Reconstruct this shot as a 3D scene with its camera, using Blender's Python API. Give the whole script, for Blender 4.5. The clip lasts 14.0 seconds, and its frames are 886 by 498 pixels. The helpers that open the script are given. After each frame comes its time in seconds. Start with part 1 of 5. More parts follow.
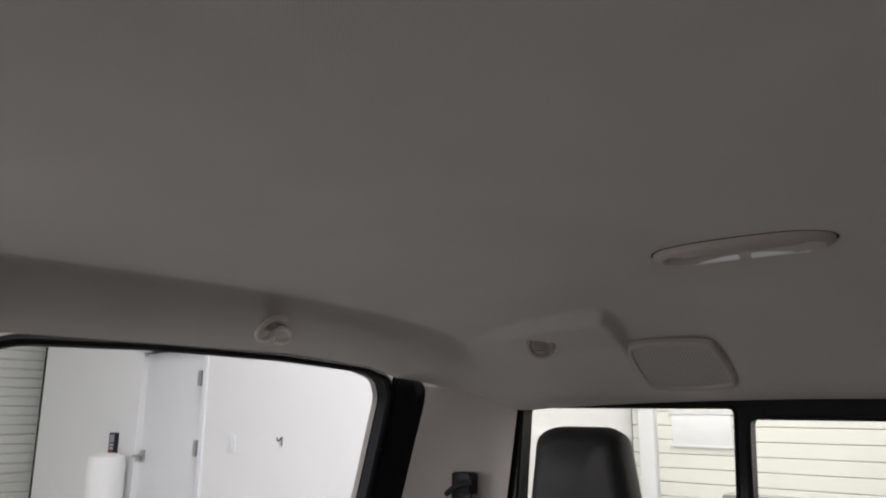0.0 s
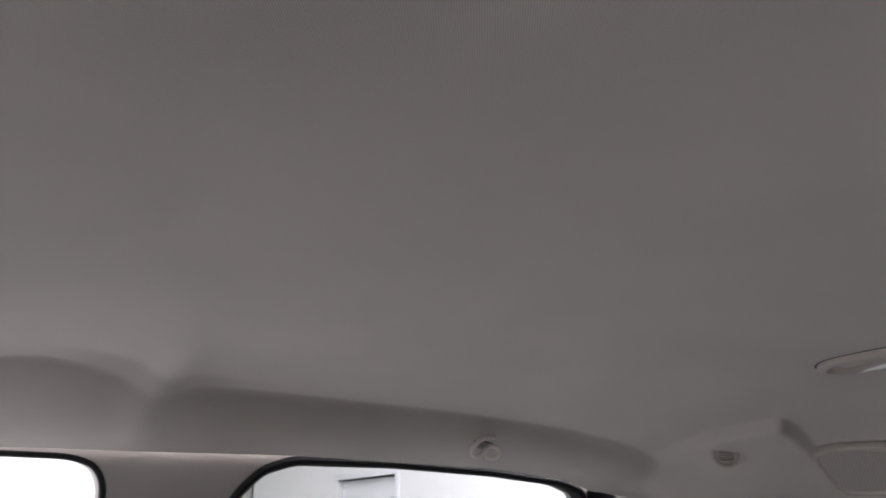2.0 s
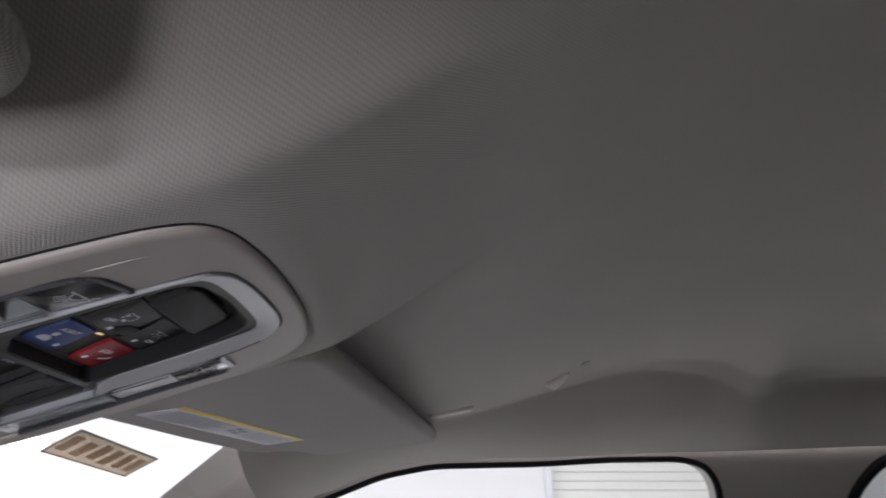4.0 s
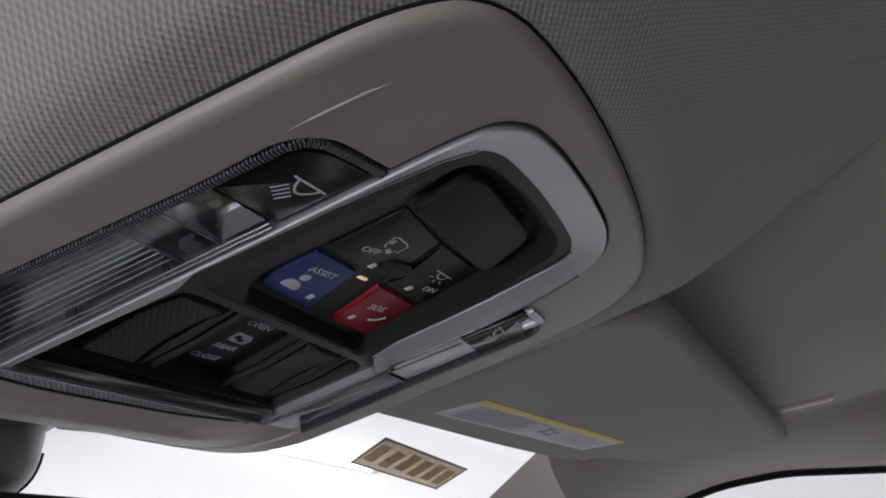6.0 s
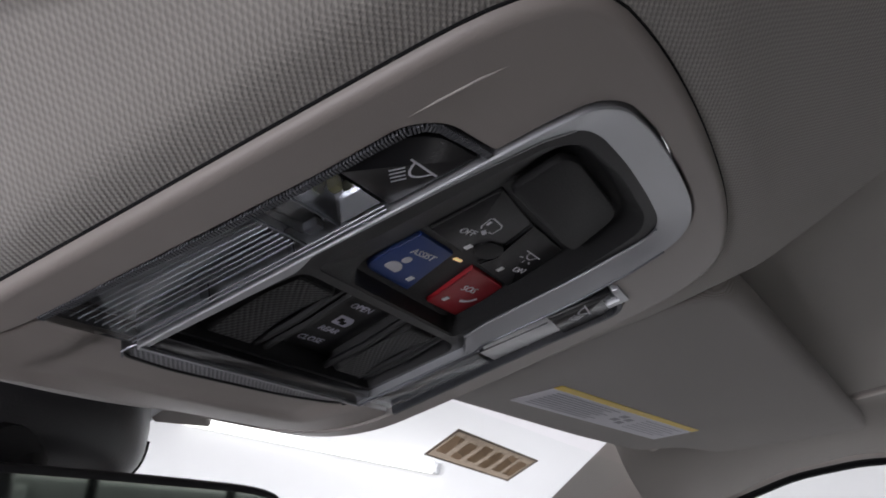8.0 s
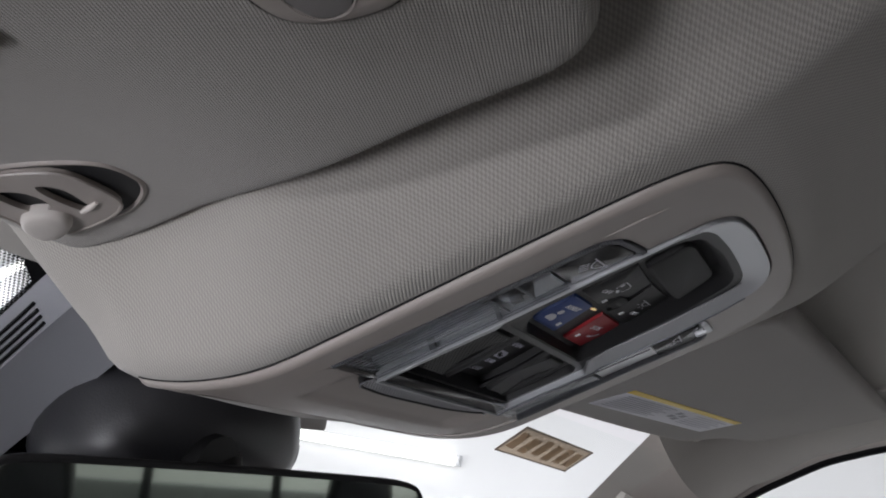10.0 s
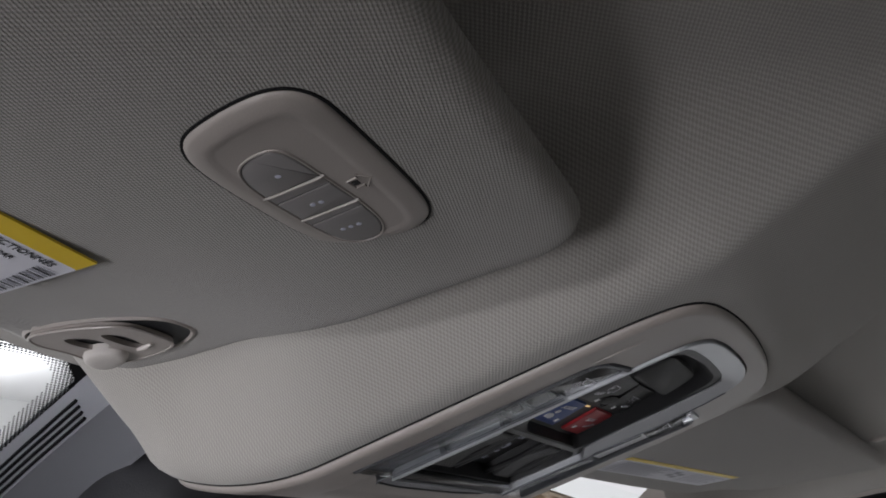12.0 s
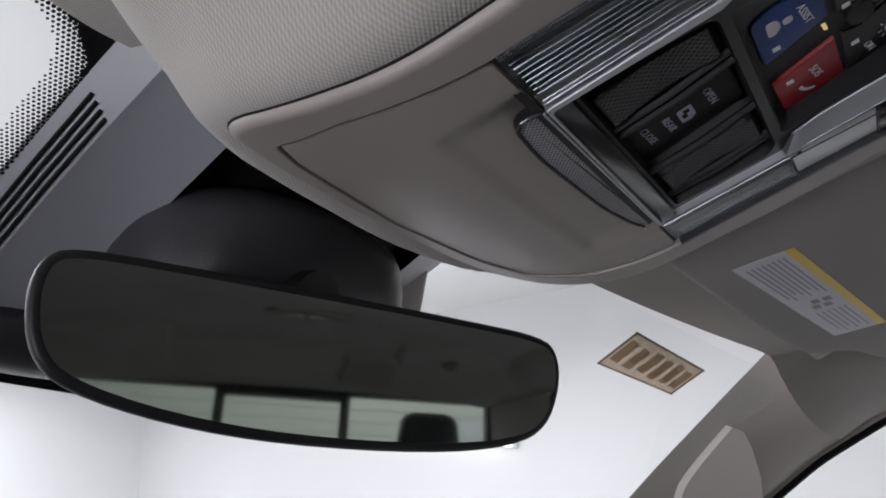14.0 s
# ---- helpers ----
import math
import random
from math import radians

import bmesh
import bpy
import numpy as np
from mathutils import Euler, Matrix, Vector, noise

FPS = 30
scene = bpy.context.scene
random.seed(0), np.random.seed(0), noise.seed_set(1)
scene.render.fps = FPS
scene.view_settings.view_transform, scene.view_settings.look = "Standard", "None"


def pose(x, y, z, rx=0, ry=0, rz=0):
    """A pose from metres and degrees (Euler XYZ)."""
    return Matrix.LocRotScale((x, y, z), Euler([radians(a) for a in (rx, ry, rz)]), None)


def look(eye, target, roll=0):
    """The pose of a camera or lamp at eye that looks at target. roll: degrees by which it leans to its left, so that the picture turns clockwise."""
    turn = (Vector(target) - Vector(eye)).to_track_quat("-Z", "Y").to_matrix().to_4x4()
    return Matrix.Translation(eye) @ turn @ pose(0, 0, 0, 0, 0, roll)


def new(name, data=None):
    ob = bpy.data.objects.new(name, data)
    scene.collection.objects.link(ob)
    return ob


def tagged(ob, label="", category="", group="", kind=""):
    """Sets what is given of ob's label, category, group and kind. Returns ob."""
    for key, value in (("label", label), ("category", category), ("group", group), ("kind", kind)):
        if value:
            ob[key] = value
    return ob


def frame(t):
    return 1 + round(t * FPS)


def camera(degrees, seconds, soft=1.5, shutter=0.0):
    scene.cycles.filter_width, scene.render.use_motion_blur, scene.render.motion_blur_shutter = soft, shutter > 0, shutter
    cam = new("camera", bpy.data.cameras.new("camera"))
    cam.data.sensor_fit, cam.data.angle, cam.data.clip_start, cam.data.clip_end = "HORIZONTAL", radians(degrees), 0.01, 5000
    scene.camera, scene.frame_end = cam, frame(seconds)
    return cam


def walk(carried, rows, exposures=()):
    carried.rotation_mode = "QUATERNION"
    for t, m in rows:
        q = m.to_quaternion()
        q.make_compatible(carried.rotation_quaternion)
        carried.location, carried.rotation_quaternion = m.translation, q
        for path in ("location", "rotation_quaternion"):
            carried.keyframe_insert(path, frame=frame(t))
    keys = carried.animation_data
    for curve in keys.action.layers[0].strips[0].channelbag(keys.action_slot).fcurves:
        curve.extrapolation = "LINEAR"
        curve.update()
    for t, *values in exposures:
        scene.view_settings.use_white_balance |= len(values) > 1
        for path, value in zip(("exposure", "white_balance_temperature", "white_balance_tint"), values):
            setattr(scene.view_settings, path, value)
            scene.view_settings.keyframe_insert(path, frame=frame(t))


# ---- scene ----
cam = camera(62.9, 14.0, soft=1.8, shutter=0.22)
PATH = [
    (0, (-0.1985, -0.0144, 1.6715), (1.0102, -1.5504, 2.0956), 0.24),
    (0.5, (-0.2342, 0.0254, 1.6660), (0.8965, -1.5138, 2.2595), -0.07),
    (1, (-0.2684, 0.0645, 1.6563), (0.8923, -1.4314, 2.3006), -0.20),
    (1.5, (-0.2793, 0.1073, 1.6576), (1.0202, -1.2554, 2.3316), -0.90),
    (2, (-0.3182, 0.1567, 1.6375), (1.1423, -0.9933, 2.3754), -0.23),
    (2.5, (-0.3558, 0.1447, 1.6521), (1.2885, -0.7237, 2.3886), -0.40),
    (3, (-0.3650, 0.1542, 1.6583), (1.4067, -0.4376, 2.3732), 0.03),
    (3.5, (-0.3085, 0.2360, 1.6610), (1.5330, -0.1070, 2.3600), -0.28),
    (4, (-0.2843, 0.2610, 1.6612), (1.5914, 0.2662, 2.3554), 0.08),
    (4.2, (-0.2660, 0.2765, 1.6581), (1.6044, 0.3992, 2.3555), -0.18),
    (6.3, (-0.1718, 0.3000, 1.6620), (1.5252, 1.0747, 2.3830), 0.89),
    (6.5, (-0.1698, 0.3006, 1.6615), (1.5193, 1.0965, 2.3780), 0.97),
    (7, (-0.1714, 0.2971, 1.6611), (1.5003, 1.1256, 2.3815), 0.73),
    (7.5, (-0.1819, 0.2998, 1.6593), (1.4752, 1.1514, 2.3864), 0.51),
    (8, (-0.1902, 0.3057, 1.6518), (1.4609, 1.1666, 2.3817), 0.36),
    (8.5, (-0.2050, 0.3171, 1.6348), (1.4448, 1.1825, 2.3623), 0.09),
    (8.7, (-0.2162, 0.3270, 1.6233), (1.4288, 1.2001, 2.3527), 0.16),
    (10.8, (-0.3234, 0.3013, 1.6629), (1.3153, 1.2003, 2.3745), -1.20),
    (11, (-0.3296, 0.2996, 1.6644), (1.3034, 1.1989, 2.3885), -1.19),
    (11.5, (-0.3306, 0.3003, 1.6664), (1.2870, 1.1960, 2.4288), -1.16),
    (12, (-0.3245, 0.2946, 1.6664), (1.2884, 1.1755, 2.4556), -1.54),
    (12.5, (-0.3070, 0.3011, 1.6579), (1.3055, 1.1886, 2.4403), -1.73),
    (13, (-0.2706, 0.3482, 1.6255), (1.3246, 1.2828, 2.3883), -1.94),
    (13.2, (-0.2527, 0.3655, 1.6105), (1.3199, 1.3262, 2.3875), -0.81),
    (13.5, (-0.2332, 0.3890, 1.5962), (1.3460, 1.3595, 2.3473), -1.51),
    (14, (-0.2235, 0.3963, 1.5937), (1.3621, 1.4042, 2.2793), -1.44),
]

walk(cam, [(t, look(eye, target, roll)) for t, eye, target, roll in PATH],
     exposures=[(0.0, 1.14, 6850, 12), (0.6, 1.46, 6800, 12), (1.2, 1.64, 6600, 14), (3.0, 1.46, 6550, 13), (3.5, 0.98, 6500, 13), (4.0, 0.58, 6500, 12), (4.2, 0.50, 6500, 12), (6.3, 0.30, 6500, 11), (7.8, 0.28, 6500, 11), (8.7, 0.18, 6500, 12), (10.8, 0.22, 6500, 7), (11.5, 0.22, 6500, 7), (12.0, 0.12, 6550, 8), (12.5, 0.33, 6550, 9), (13.0, 0.32, 6500, 10), (13.5, 0.26, 6500, 10), (14.0, 0.12, 6450, 10)])

# ---- world and light ----
world = bpy.data.worlds.new("world")
world.use_nodes = True
world.node_tree.nodes["Background"].inputs[0].default_value = (0.8, 0.9, 1.0, 1)
world.node_tree.nodes["Background"].inputs[1].default_value = 0.3
scene.world = world


def area_lamp(name, place, target, wide, deep, watts, colour=(0.935, 0.925, 1.0)):
    data = bpy.data.lights.new(name, "AREA")
    data.shape, data.size, data.size_y, data.energy, data.color = "RECTANGLE", wide, deep, watts, colour
    ob = new(name, data)
    ob.matrix_world = look(place, target)
    return ob


POWER = 0.96
# area lamps, unseen, stand in for the hall's own lighting
for lx, ly, watts in ((-3.6, 5.2, 72), (0.0, 5.2, 92), (-3.6, 8.8, 95), (0.2, 8.8, 92), (4.2, 8.8, 70), (4.2, 4.4, 85), (1.75, -0.8, 200), (0.8, -3.9, 150)):
    area_lamp("hall_area_lamp", (lx, ly, 3.92 if ly < 4 else 3.40), (lx, ly, 0), 1.2, 2.4, watts * POWER)
    if ly > 4:  # unseen upward lamps, added to brighten the front hall's ceiling
        area_lamp("hall_area_lamp", (lx, ly, 3.43), (lx, ly, 6), 1.2, 2.4, 0.4 * watts * POWER)
# added fill lamps in the wound-down driver's window, aimed at console and visor
FILL_TINT = (0.93, 0.925, 1.0)
win_high = area_lamp("driver_window_fill", (-0.80, 0.46, 1.69), (-0.30, 0.43, 1.55), 0.30, 0.06, 0.98 * POWER, FILL_TINT)
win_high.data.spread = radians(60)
win_low = area_lamp("driver_window_fill", (-0.80, 0.60, 1.42), (-0.25, 0.56, 1.71), 0.30, 0.20, 0.19 * POWER, FILL_TINT)
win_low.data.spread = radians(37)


# ---- materials ----
def shader(name, base, rough=0.5, metal=0.0, spec=0.5):
    m = bpy.data.materials.new(name)
    m.use_nodes = True
    b = m.node_tree.nodes["Principled BSDF"]
    b.inputs["Base Color"].default_value = (*base, 1)
    b.inputs["Roughness"].default_value = rough
    b.inputs["Metallic"].default_value = metal
    b.inputs["Specular IOR Level"].default_value = spec
    return m, m.node_tree.nodes, m.node_tree.links, b


def speckled(name, base, rough=0.5, grain=900.0, bump=0.15, vary=0.12, metal=0.0, spec=0.5, large=6.0):
    """A plain surface with fine grain, a soft cloud of wear and a grained relief."""
    m, n, l, b = shader(name, base, rough, metal, spec)
    tc = n.new("ShaderNodeTexCoord")
    a = n.new("ShaderNodeTexNoise")
    a.inputs["Scale"].default_value = grain
    a.inputs["Detail"].default_value = 2
    c = n.new("ShaderNodeTexNoise")
    c.inputs["Scale"].default_value = large
    c.inputs["Detail"].default_value = 4
    mix = n.new("ShaderNodeMix")
    mix.data_type = "RGBA"
    mix.inputs["A"].default_value = (*[v * (1 - vary) for v in base], 1)
    mix.inputs["B"].default_value = (*[min(1, v * (1 + vary)) for v in base], 1)
    ramp = n.new("ShaderNodeMath")
    ramp.operation = "MULTIPLY_ADD"
    ramp.inputs[1].default_value = 0.35
    l.new(tc.outputs["Object"], a.inputs["Vector"])
    l.new(tc.outputs["Object"], c.inputs["Vector"])
    l.new(a.outputs["Fac"], ramp.inputs[0])
    l.new(c.outputs["Fac"], ramp.inputs[2])
    l.new(ramp.outputs[0], mix.inputs["Factor"])
    l.new(mix.outputs["Result"], b.inputs["Base Color"])
    bp = n.new("ShaderNodeBump")
    bp.inputs["Strength"].default_value = bump
    bp.inputs["Distance"].default_value = 0.0006
    l.new(a.outputs["Fac"], bp.inputs["Height"])
    l.new(bp.outputs["Normal"], b.inputs["Normal"])
    rr = n.new("ShaderNodeMath")
    rr.operation = "MULTIPLY_ADD"
    rr.inputs[1].default_value = 0.16
    rr.inputs[2].default_value = rough - 0.08
    l.new(c.outputs["Fac"], rr.inputs[0])
    l.new(rr.outputs[0], b.inputs["Roughness"])
    return m


def woven(name, base, pitch, turn=0.0, depth=0.5, dark=0.55, stretch=1.0):
    """Knitted roof cloth: rows of small raised loops, offset from row to row."""
    m, n, l, b = shader(name, base, 0.95, 0.0, 0.15)
    b.inputs["Sheen Weight"].default_value = 0.25
    b.inputs["Sheen Roughness"].default_value = 0.6
    tc = n.new("ShaderNodeTexCoord")
    mp = n.new("ShaderNodeMapping")
    mp.inputs["Rotation"].default_value = (0, 0, radians(turn))
    k = 2 * math.pi / pitch
    mp.inputs["Scale"].default_value = (k, k * stretch, k)
    l.new(tc.outputs["Object"], mp.inputs["Vector"])
    wob = n.new("ShaderNodeTexNoise")
    wob.inputs["Scale"].default_value = 240
    l.new(tc.outputs["Object"], wob.inputs["Vector"])
    add = n.new("ShaderNodeVectorMath")
    add.operation = "MULTIPLY_ADD"
    add.inputs[1].default_value = (0.6, 0.6, 0.6)
    l.new(wob.outputs["Color"], add.inputs[0])
    l.new(mp.outputs["Vector"], add.inputs[2])
    sep = n.new("ShaderNodeSeparateXYZ")
    l.new(add.outputs["Vector"], sep.inputs[0])
    s1, s2, mu = n.new("ShaderNodeMath"), n.new("ShaderNodeMath"), n.new("ShaderNodeMath")
    s1.operation = s2.operation = "SINE"
    mu.operation = "MULTIPLY"
    l.new(sep.outputs["X"], s1.inputs[0])
    l.new(sep.outputs["Y"], s2.inputs[0])
    l.new(s1.outputs[0], mu.inputs[0])
    l.new(s2.outputs[0], mu.inputs[1])
    rng = n.new("ShaderNodeMapRange")
    rng.inputs["From Min"].default_value = -0.6
    rng.inputs["From Max"].default_value = 0.7
    l.new(mu.outputs[0], rng.inputs["Value"])
    fine = n.new("ShaderNodeTexNoise")
    fine.inputs["Scale"].default_value = 1400
    l.new(tc.outputs["Object"], fine.inputs["Vector"])
    cloud = n.new("ShaderNodeTexNoise")
    cloud.inputs["Scale"].default_value = 5
    cloud.inputs["Detail"].default_value = 5
    l.new(tc.outputs["Object"], cloud.inputs["Vector"])
    mix = n.new("ShaderNodeMix")
    mix.data_type = "RGBA"
    mix.inputs["A"].default_value = (*[v * dark for v in base], 1)
    mix.inputs["B"].default_value = (*[min(1, v * 1.14) for v in base], 1)
    l.new(rng.outputs["Result"], mix.inputs["Factor"])
    tint = n.new("ShaderNodeMix")
    tint.data_type, tint.blend_type = "RGBA", "MULTIPLY"
    tint.inputs["Factor"].default_value = 1.0
    grey = n.new("ShaderNodeMapRange")
    grey.inputs["From Min"].default_value, grey.inputs["From Max"].default_value = 0.3, 0.7
    grey.inputs["To Min"].default_value, grey.inputs["To Max"].default_value = 0.93, 1.05
    l.new(cloud.outputs["Fac"], grey.inputs["Value"])
    l.new(mix.outputs["Result"], tint.inputs["A"])
    l.new(grey.outputs["Result"], tint.inputs["B"])
    l.new(tint.outputs["Result"], b.inputs["Base Color"])
    hh = n.new("ShaderNodeMath")
    hh.operation = "MULTIPLY_ADD"
    hh.inputs[1].default_value = 0.35
    l.new(fine.outputs["Fac"], hh.inputs[0])
    l.new(rng.outputs["Result"], hh.inputs[2])
    bp = n.new("ShaderNodeBump")
    bp.inputs["Strength"].default_value = depth
    bp.inputs["Distance"].default_value = pitch * 0.35
    l.new(hh.outputs[0], bp.inputs["Height"])
    l.new(bp.outputs["Normal"], b.inputs["Normal"])
    return m


def dotted(name, base, pitch, rough=0.5, depth=0.9, hollow=0.35):
    """A pad or grille pressed with a fine grid of points."""
    m, n, l, b = shader(name, base, rough)
    tc = n.new("ShaderNodeTexCoord")
    mp = n.new("ShaderNodeMapping")
    k = 2 * math.pi / pitch
    mp.inputs["Scale"].default_value = (k, k, k)
    mp.inputs["Rotation"].default_value = (0, 0, radians(45))
    l.new(tc.outputs["Object"], mp.inputs["Vector"])
    sep = n.new("ShaderNodeSeparateXYZ")
    l.new(mp.outputs["Vector"], sep.inputs[0])
    s1, s2, ad = n.new("ShaderNodeMath"), n.new("ShaderNodeMath"), n.new("ShaderNodeMath")
    s1.operation = s2.operation = "SINE"
    ad.operation = "ADD"
    l.new(sep.outputs["X"], s1.inputs[0])
    l.new(sep.outputs["Y"], s2.inputs[0])
    l.new(s1.outputs[0], ad.inputs[0])
    l.new(s2.outputs[0], ad.inputs[1])
    mix = n.new("ShaderNodeMix")
    mix.data_type = "RGBA"
    mix.inputs["A"].default_value = (*[v * hollow for v in base], 1)
    mix.inputs["B"].default_value = (*base, 1)
    rng = n.new("ShaderNodeMapRange")
    rng.inputs["From Min"].default_value, rng.inputs["From Max"].default_value = -1.2, 0.8
    l.new(ad.outputs[0], rng.inputs["Value"])
    l.new(rng.outputs["Result"], mix.inputs["Factor"])
    l.new(mix.outputs["Result"], b.inputs["Base Color"])
    bp = n.new("ShaderNodeBump")
    bp.inputs["Strength"].default_value = depth
    bp.inputs["Distance"].default_value = pitch * 0.3
    l.new(rng.outputs["Result"], bp.inputs["Height"])
    l.new(bp.outputs["Normal"], b.inputs["Normal"])
    return m


def clear_glass(name, tint=(1, 1, 1), gloss=0.05, ior=0.04, edge=0.3):
    m = bpy.data.materials.new(name)
    m.use_nodes = True
    n, l = m.node_tree.nodes, m.node_tree.links
    n.remove(n["Principled BSDF"])
    t, g, f, mx = n.new("ShaderNodeBsdfTransparent"), n.new("ShaderNodeBsdfGlossy"), n.new("ShaderNodeLayerWeight"), n.new("ShaderNodeMixShader")
    t.inputs[0].default_value = (*tint, 1)
    g.inputs["Roughness"].default_value = gloss
    p, a = n.new("ShaderNodeMath"), n.new("ShaderNodeMath")
    p.operation, a.operation = "POWER", "MULTIPLY_ADD"
    p.inputs[1].default_value = 5
    a.inputs[1].default_value, a.inputs[2].default_value = edge, ior
    l.new(f.outputs["Facing"], p.inputs[0])
    l.new(p.outputs[0], a.inputs[0])
    l.new(a.outputs[0], mx.inputs[0])
    l.new(t.outputs[0], mx.inputs[1])
    l.new(g.outputs[0], mx.inputs[2])
    l.new(mx.outputs[0], n["Material Output"].inputs["Surface"])
    return m


def glow(name, colour, power):
    m = bpy.data.materials.new(name)
    m.use_nodes = True
    b = m.node_tree.nodes["Principled BSDF"]
    b.inputs["Base Color"].default_value = (*colour, 1)
    b.inputs["Emission Color"].default_value = (*colour, 1)
    b.inputs["Emission Strength"].default_value = power
    return m


M_ROOF = woven("roof_cloth", (0.41, 0.386, 0.354), 0.0021, 8, 0.36, 0.84, 1.5)
M_VISOR = woven("visor_cloth", (0.33, 0.308, 0.283), 0.0014, 20, 0.50, 0.70, 1.5)
M_TAUPE = speckled("taupe_plastic", (0.33, 0.295, 0.27), 0.42, 2600, 0.10, 0.05)
M_TRIM = speckled("pillar_plastic", (0.34, 0.315, 0.295), 0.55, 1500, 0.2, 0.06)
M_HOOK = speckled("pale_hook_plastic", (0.64, 0.59, 0.55), 0.5, 1500, 0.1, 0.06)
# pillar plastic, lightened to hold the windows' light; small pale parts share it
M_POST = speckled("lit_pillar_plastic", (0.50, 0.465, 0.435), 0.55, 1500, 0.2, 0.06)
M_BLACK = speckled("black_plastic", (0.018, 0.018, 0.0195), 0.42, 2200, 0.14, 0.2, spec=0.3)
M_BLACKM = speckled("matt_black_plastic", (0.019, 0.019, 0.020), 0.55, 1800, 0.25, 0.2, spec=0.3)
M_HOUSE = speckled("charcoal_plastic", (0.085, 0.088, 0.098), 0.42, 1500, 0.22, 0.15, spec=0.4)
M_COVER = speckled("charcoal_cover_plastic", (0.30, 0.305, 0.33), 0.40, 1500, 0.22, 0.12, spec=0.4)
M_DOME = speckled("grained_black_cover", (0.040, 0.040, 0.045), 0.36, 900, 0.22, 0.2, spec=0.55)
M_GLOSS = speckled("gloss_black", (0.012, 0.012, 0.0135), 0.22, 900, 0.02, 0.2, spec=0.35)
M_CHROME = speckled("satin_chrome", (0.72, 0.73, 0.75), 0.22, 3000, 0.03, 0.05, metal=1.0)
M_SILVER = speckled("satin_silver_paint", (0.46, 0.47, 0.49), 0.42, 2500, 0.05, 0.06, metal=0.85)
M_CLEAR = clear_glass("clear_lens", (0.96, 0.97, 0.98), 0.03, 0.025, 0.3)
M_FROST = speckled("frosted_lens", (0.82, 0.83, 0.84), 0.30, 2000, 0.15, 0.06)
M_RIB = speckled("moulded_lens_rib", (0.17, 0.175, 0.19), 0.30, 2000, 0.05, 0.06, metal=0.9)
M_MIRRORED = speckled("bright_reflector", (0.50, 0.51, 0.53), 0.20, 2000, 0.02, 0.04, metal=1.0)
M_BULB = speckled("yellow_lamp_chip", (0.62, 0.60, 0.30), 0.3, 900, 0.05, 0.1)
M_BTN = speckled("grey_taupe_button", (0.215, 0.20, 0.197), 0.45, 2600, 0.08, 0.05)
M_PAD = dotted("pressed_pad", (0.016, 0.016, 0.0175), 0.0016)
M_MESHY = dotted("grille_mesh", (0.33, 0.33, 0.345), 0.0013, 0.4, 0.7, 0.3)
M_SPEAK = dotted("speaker_mesh", (0.36, 0.335, 0.31), 0.004, 0.7, 0.25, 0.72)
M_BLUE = speckled("blue_button", (0.012, 0.045, 0.20), 0.45, 2600, 0.06, 0.06)
M_RED = speckled("red_button", (0.36, 0.012, 0.022), 0.42, 2600, 0.06, 0.06)
M_PRINT = speckled("pale_print", (0.66, 0.66, 0.70), 0.5, 2600, 0.02, 0.04)
M_DIMPRINT = speckled("violet_grey_print", (0.52, 0.52, 0.62), 0.5, 2600, 0.02, 0.04)
M_LED = glow("amber_led", (1.0, 0.70, 0.34), 0.38)
M_RUBBER = speckled("black_rubber_seal", (0.010, 0.010, 0.011), 0.7, 1200, 0.2, 0.2, spec=0.12)
M_TINT = clear_glass("privacy_glass", (0.345, 0.358, 0.352), 0.0, 0.02, 0.15)
M_REARTINT = clear_glass("rear_privacy_glass", (0.345, 0.355, 0.324), 0.0, 0.02, 0.15)
M_GLASS = clear_glass("window_glass", (0.95, 0.97, 0.96), 0.0, 0.02, 0.15)
M_MIRROR = speckled("mirror_glass", (0.53, 0.57, 0.56), 0.0, 10, 0.0, 0.0, metal=1.0)
M_MIRROR.node_tree.nodes["Principled BSDF"].inputs["Roughness"].default_value = 0.035
for _l in list(M_MIRROR.node_tree.links):
    if _l.to_socket.name in ("Roughness", "Normal"):
        M_MIRROR.node_tree.links.remove(_l)
M_LEATHER = speckled("black_leather", (0.02, 0.02, 0.022), 0.42, 420, 0.5, 0.15)
M_YELLOW = speckled("yellow_print", (0.72, 0.50, 0.03), 0.5, 1800, 0.03, 0.06)
M_PAPER = speckled("white_label", (0.66, 0.65, 0.70), 0.55, 1800, 0.03, 0.03)
M_INK = speckled("black_ink", (0.03, 0.03, 0.035), 0.6, 1800, 0.02, 0.05)
M_GREYINK = speckled("grey_ink", (0.30, 0.30, 0.34), 0.6, 1800, 0.02, 0.05)
def thin_paper(name, base):
    m, n, l, b = shader(name, base, 0.8)
    tr, mx, no = n.new("ShaderNodeBsdfTranslucent"), n.new("ShaderNodeMixShader"), n.new("ShaderNodeTexNoise")
    no.inputs["Scale"].default_value = 90
    no.inputs["Detail"].default_value = 6
    rp = n.new("ShaderNodeMix")
    rp.data_type = "RGBA"
    rp.inputs["A"].default_value = (*[v * 0.85 for v in base], 1)
    rp.inputs["B"].default_value = (*[min(1, v * 1.12) for v in base], 1)
    l.new(no.outputs["Fac"], rp.inputs["Factor"])
    l.new(rp.outputs["Result"], b.inputs["Base Color"])
    l.new(rp.outputs["Result"], tr.inputs["Color"])
    mx.inputs[0].default_value = 0.6
    l.new(b.outputs[0], mx.inputs[1])
    l.new(tr.outputs[0], mx.inputs[2])
    l.new(mx.outputs[0], n["Material Output"].inputs["Surface"])
    return m


